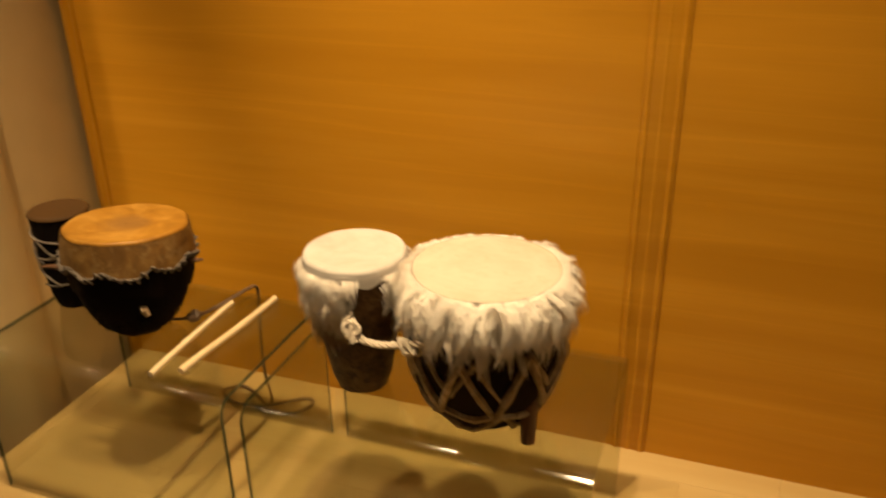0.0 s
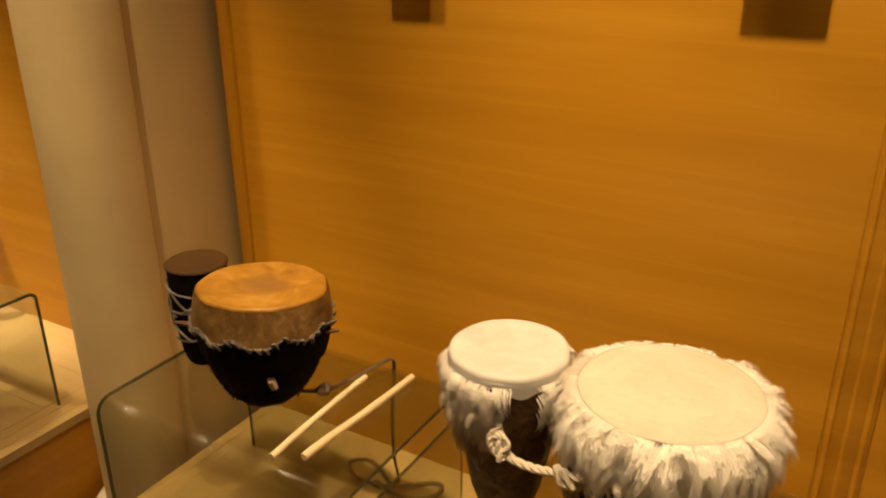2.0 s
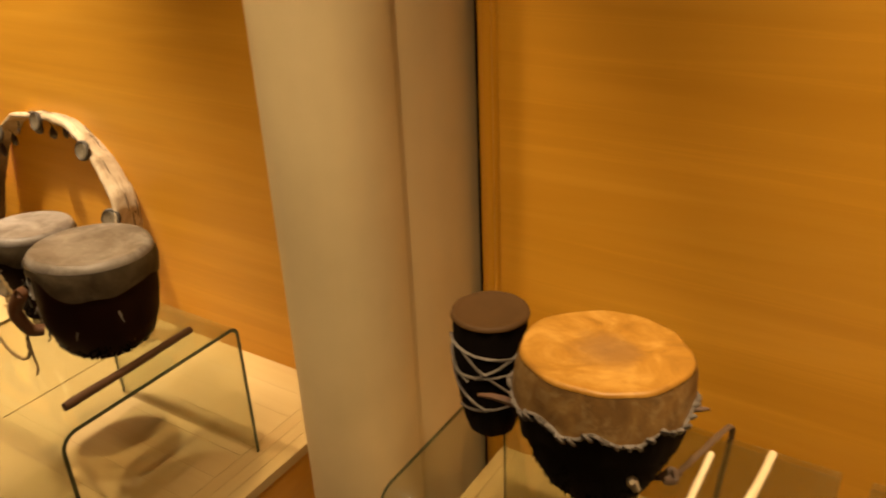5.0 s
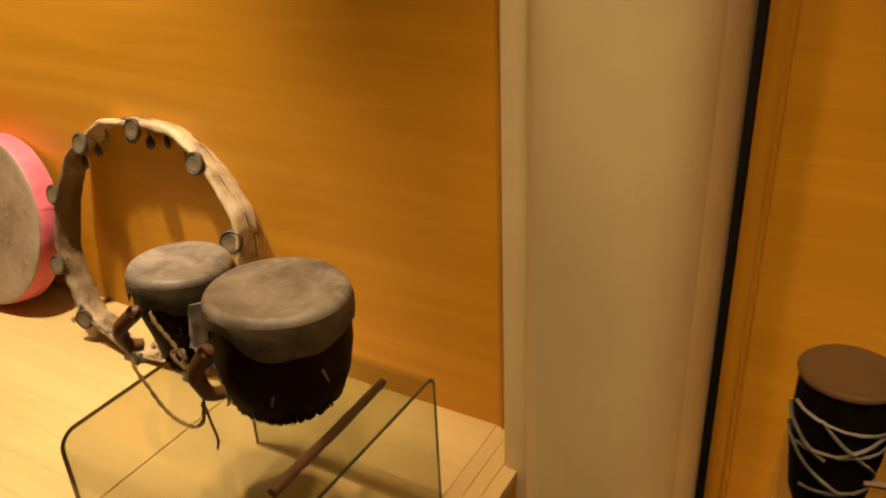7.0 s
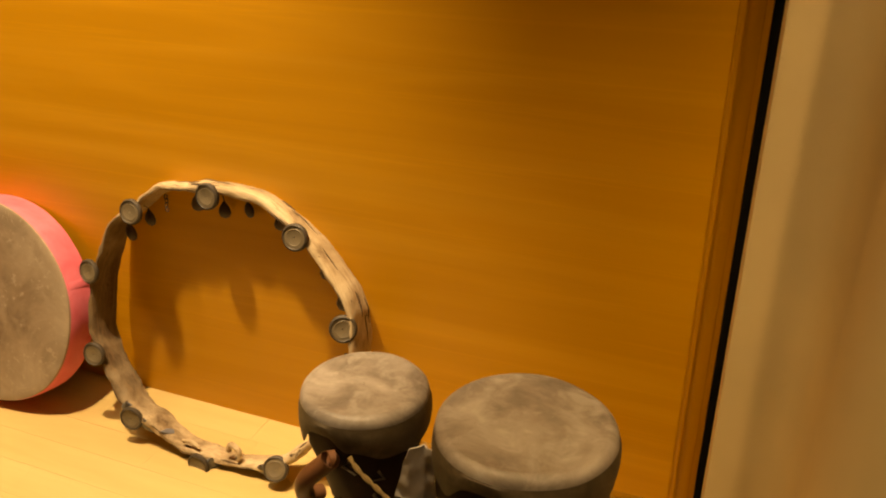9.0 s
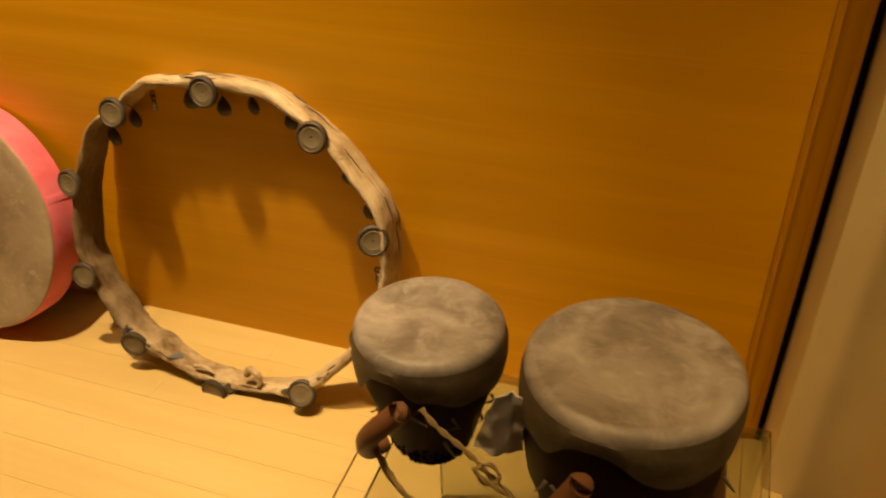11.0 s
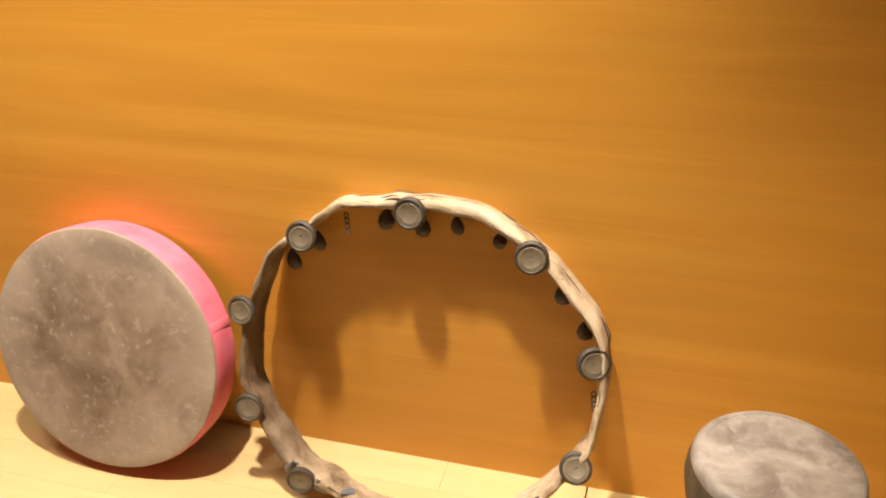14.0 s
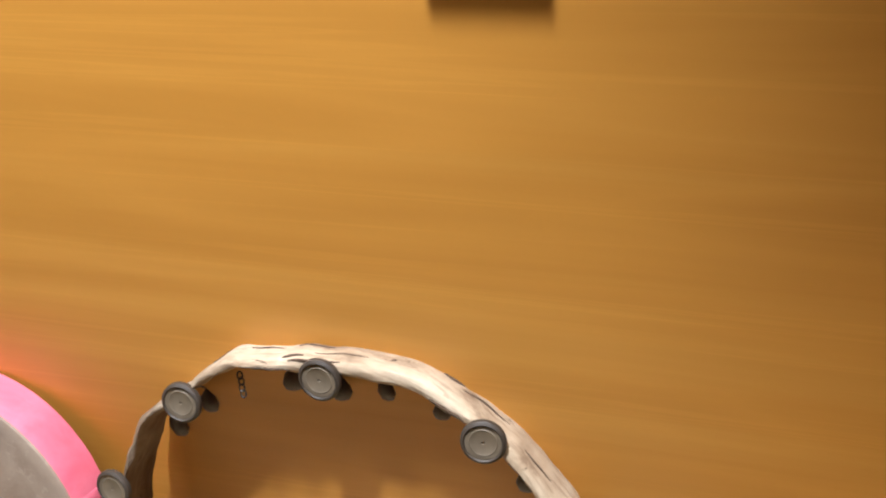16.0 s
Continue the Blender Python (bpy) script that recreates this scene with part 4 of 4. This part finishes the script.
def jingle(deg, dr, front, tilt, swing):
    r = 0.0258
    rim = lathe([(r * 0.80, 0.004), (r * 0.86, 0.0055), (r * 0.93, 0.0045), (r, 0.003), (r * 1.01, 0.0), (r, -0.003), (r * 0.7, -0.003)], 40, 0.02, 2, deg)
    face = lathe([(0.0005, 0.0005), (r * 0.05, 0.0006), (r * 0.08, 0.0030), (r * 0.55, 0.0028), (r * 0.60, 0.0036), (r * 0.64, 0.0029), (r * 0.80, 0.0036), (r * 0.84, 0.003)], 40, 0.01, 2, deg)
    m = Matrix.Translation(on_ring(deg, dr, front)) @ pose(0, 0, 0, 90 + tilt, 0, swing)
    for bm in (rim, face):
        bmesh.ops.transform(bm, verts=bm.verts, matrix=m)
    ob = part("jingle", face, JINGLE, ring, "dull grey metal jingle disc")
    ri = part("rim", rim, JINGLE_DARK, ob, "dark tarnished rim")
    pin = tube([on_ring(deg, dr, front - 0.004), on_ring(deg, dr * 0.3, -0.012)], 0.002, 6)
    part("pin", pin, JINGLE_DARK, ob)


for deg, dr, tilt, swing in ((125, -0.012, 0, 0), (87.3, -0.017, 4, -4), (50.2, -0.014, 0, 3), (16.2, -0.013, -4, 22), (161, 0.005, 0, -6), (-163, 0.005, 0, 4), (-17.2, 0.001, -22, 8), (-130.5, 0.011, 6, 8), (-91.2, 0.018, 8, -4), (-52.1, 0.007, -16, 10)):
    jingle(deg, dr, 0.011 + 0.012 * max(0.0, math.sin(radians(deg))), tilt, swing)


def pod(deg, dr, front, size, material, spin, lean):
    bm = lathe([(0.0006, 0.0), (0.003, -0.004), (0.010, -0.014), (0.0125, -0.024), (0.009, -0.033), (0.001, -0.037)], 14, 0.12, 2, deg)
    p = on_ring(deg, dr, front)
    m = Matrix.Translation(p) @ pose(0, 0, 0, lean, 0, spin) @ Matrix.Diagonal((size, size * 0.55, size, 1))
    bmesh.ops.transform(bm, verts=bm.verts, matrix=m)
    ob = part("seed_pod", bm, material, ring, "dark hanging seed pod" if material == POD else "seed pod coloured blue-grey as if lit")
    part("thread", tube([p, on_ring(deg, -0.004, 0.0)], 0.0012, 5), LEATHER, ob)


for deg, dr, front in ((133, -0.012, -0.006), (122.5, -0.016, -0.014), (97, -0.015, -0.012), (85, -0.028, -0.014), (75, -0.015, -0.012), (61.5, -0.014, -0.012), (39, -0.012, -0.014), (27.5, -0.010, -0.012)):
    pod(deg, dr, front, 1.05 + 0.15 * math.sin(deg), POD, deg * 7 % 40 - 20, SLOPE * 57)
for deg, dr in ((-138, -0.016), (-126, -0.018), (-115, -0.018), (-84, -0.016), (-58, -0.014)):
    pod(deg, dr + 0.006, 0.014, 1.5, POD_LIT, deg * 3 % 50 - 20, 40 + deg * 5 % 30)
for deg in (109.4, 6.4):
    bits = bmesh.new()
    for k in range(4):
        c = on_ring(deg, -0.014, 0.004) + Vector((0.001 * k, 0, -0.008 * k))
        tube([c + Vector((0.0035 * math.cos(q), 0.001 * (k % 2), 0.005 * math.sin(q))) for q in [2 * math.pi * j / 10 for j in range(10)]], 0.0012, 5, bits, closed=True)
    part("wire_chain", bits, JINGLE_DARK, ring, "short dark wire chain")
for line, r in ((((-70, -0.016, 0.004), (-68, -0.034, 0.006), (-72, -0.046, 0.004), (-75, -0.030, 0.002)), 0.006), (((-102, -0.015, 0.006), (-97, -0.024, 0.008), (-92, -0.018, 0.006)), 0.004)):
    part("bark_curl", tube(smooth_path([on_ring(*q) for q in line], 6), r, 8, wobble=0.3), DRIFT, ring, "peeling driftwood bark")

# ---- frame drum with a pink rim ----
fd = thing("frame_drum", (-3.294, 1.266, 0.386), "round frame drum with scuffed grey hide and pink rim", "drum", turn=(-math.degrees(SLOPE), 0, 0))
FR, FD = 0.228, 0.068
turn_up = Matrix.Translation((0, 0, FR)) @ pose(0, 0, 0, 90, 0, 0)
bm = lathe([(0.0005, 0.0)] + [(FR * k / 10, 0.0) for k in range(1, 10)] + [(FR - 0.004, 0.0), (FR - 0.0006, -0.0012), (FR + 0.0006, -0.006)], 110, 0.008, 1.5, 2)
bmesh.ops.transform(bm, verts=bm.verts, matrix=turn_up)
part("drumhead", bm, HIDE_FRAME, fd, "scuffed grey brown hide")
bm = lathe([(FR, -0.004), (FR + 0.0022, -0.010), (FR + 0.0025, -FD * 0.5), (FR + 0.001, -FD), (FR - 0.012, -FD), (FR - 0.012, -0.006)], 110, 0.008, 1.5, 2)
bmesh.ops.transform(bm, verts=bm.verts, matrix=turn_up)
part("rim", bm, PINK, fd, "bright pink painted wooden rim")
flap = box(-0.0007, 0.0007, -0.004, 0.012, -0.030, 0.026, 0.0006)
bmesh.ops.transform(flap, verts=flap.verts, matrix=turn_up @ pose(0, 0, 0, 0, 0, 17) @ Matrix.Translation((FR + 0.0026, 0, -0.034)))
part("rim_joint", flap, PINK, fd, "overlapping pink rim end")

# ---- label plates on the wall ----
plates = []
for x, w, z in ((-0.922, 0.106, 1.396), (-0.310, 0.112, 1.414), (-2.020, 0.104, 1.392), (-2.550, 0.102, 1.438)):
    th = thing("label_plate", (x, WALL_Y, z), "small white label plate standing off the veneer wall", "label", "label plates on the display wall")
    part("card", box(-w / 2, w / 2, -0.037, -0.033, 0.0, 0.15, 0.0008), PAPER, th, smooth=False)
    for s in (-1, 1):
        part("spacer", box(s * w * 0.3 - 0.004, s * w * 0.3 + 0.004, -0.0332, 0.002, 0.07, 0.078, 0.001), JINGLE_DARK, th, smooth=False)


# ---- stave tops of the plinths, last: each stave is a board of its own ----
def staves(parent, ox, oy, x0, x1, seed):
    rng = random.Random(seed)
    rows = 11
    w = (WALL_Y - FRONT) / rows
    for j in range(rows):
        y0 = FRONT + j * w
        x = x0
        while x < x1 - 1e-6:
            nx = x + rng.uniform(0.35, 0.75)
            if nx > x1 - 0.2:
                nx = x1
            bm = box(x - ox + 0.0002, nx - ox - 0.0002, y0 - oy + 0.0002, y0 + w - oy - 0.0002, PLINTH_Z - 0.022, PLINTH_Z)
            part("stave", bm, MAPLE, parent, smooth=False)
            x = nx


def lipping(parent, ox, oy, x0, n, w):
    for k in range(n):
        bm = box(x0 + k * w - ox + 0.0004, x0 + (k + 1) * w - ox - 0.0004, FRONT - oy, WALL_Y - oy - 0.001, PLINTH_Z - 0.024, PLINTH_Z, 0.001)
        part("lipping", bm, MAPLE_Y, parent, smooth=False)


lipping(plinth_left, LOX, LOY, L_END - 0.096, 3, 0.032)
staves(plinth_left, LOX, LOY, -2.429, L_END - 0.096, 5)
staves(plinth_left, LOX, LOY, -4.6, -2.432, 6)
lipping(plinth_right, ROX, ROY, R_START, 2, 0.028)
staves(plinth_right, ROX, ROY, R_START + 0.056, 0.40, 8)
staves(plinth_right, ROX, ROY, 0.402, 1.6, 9)
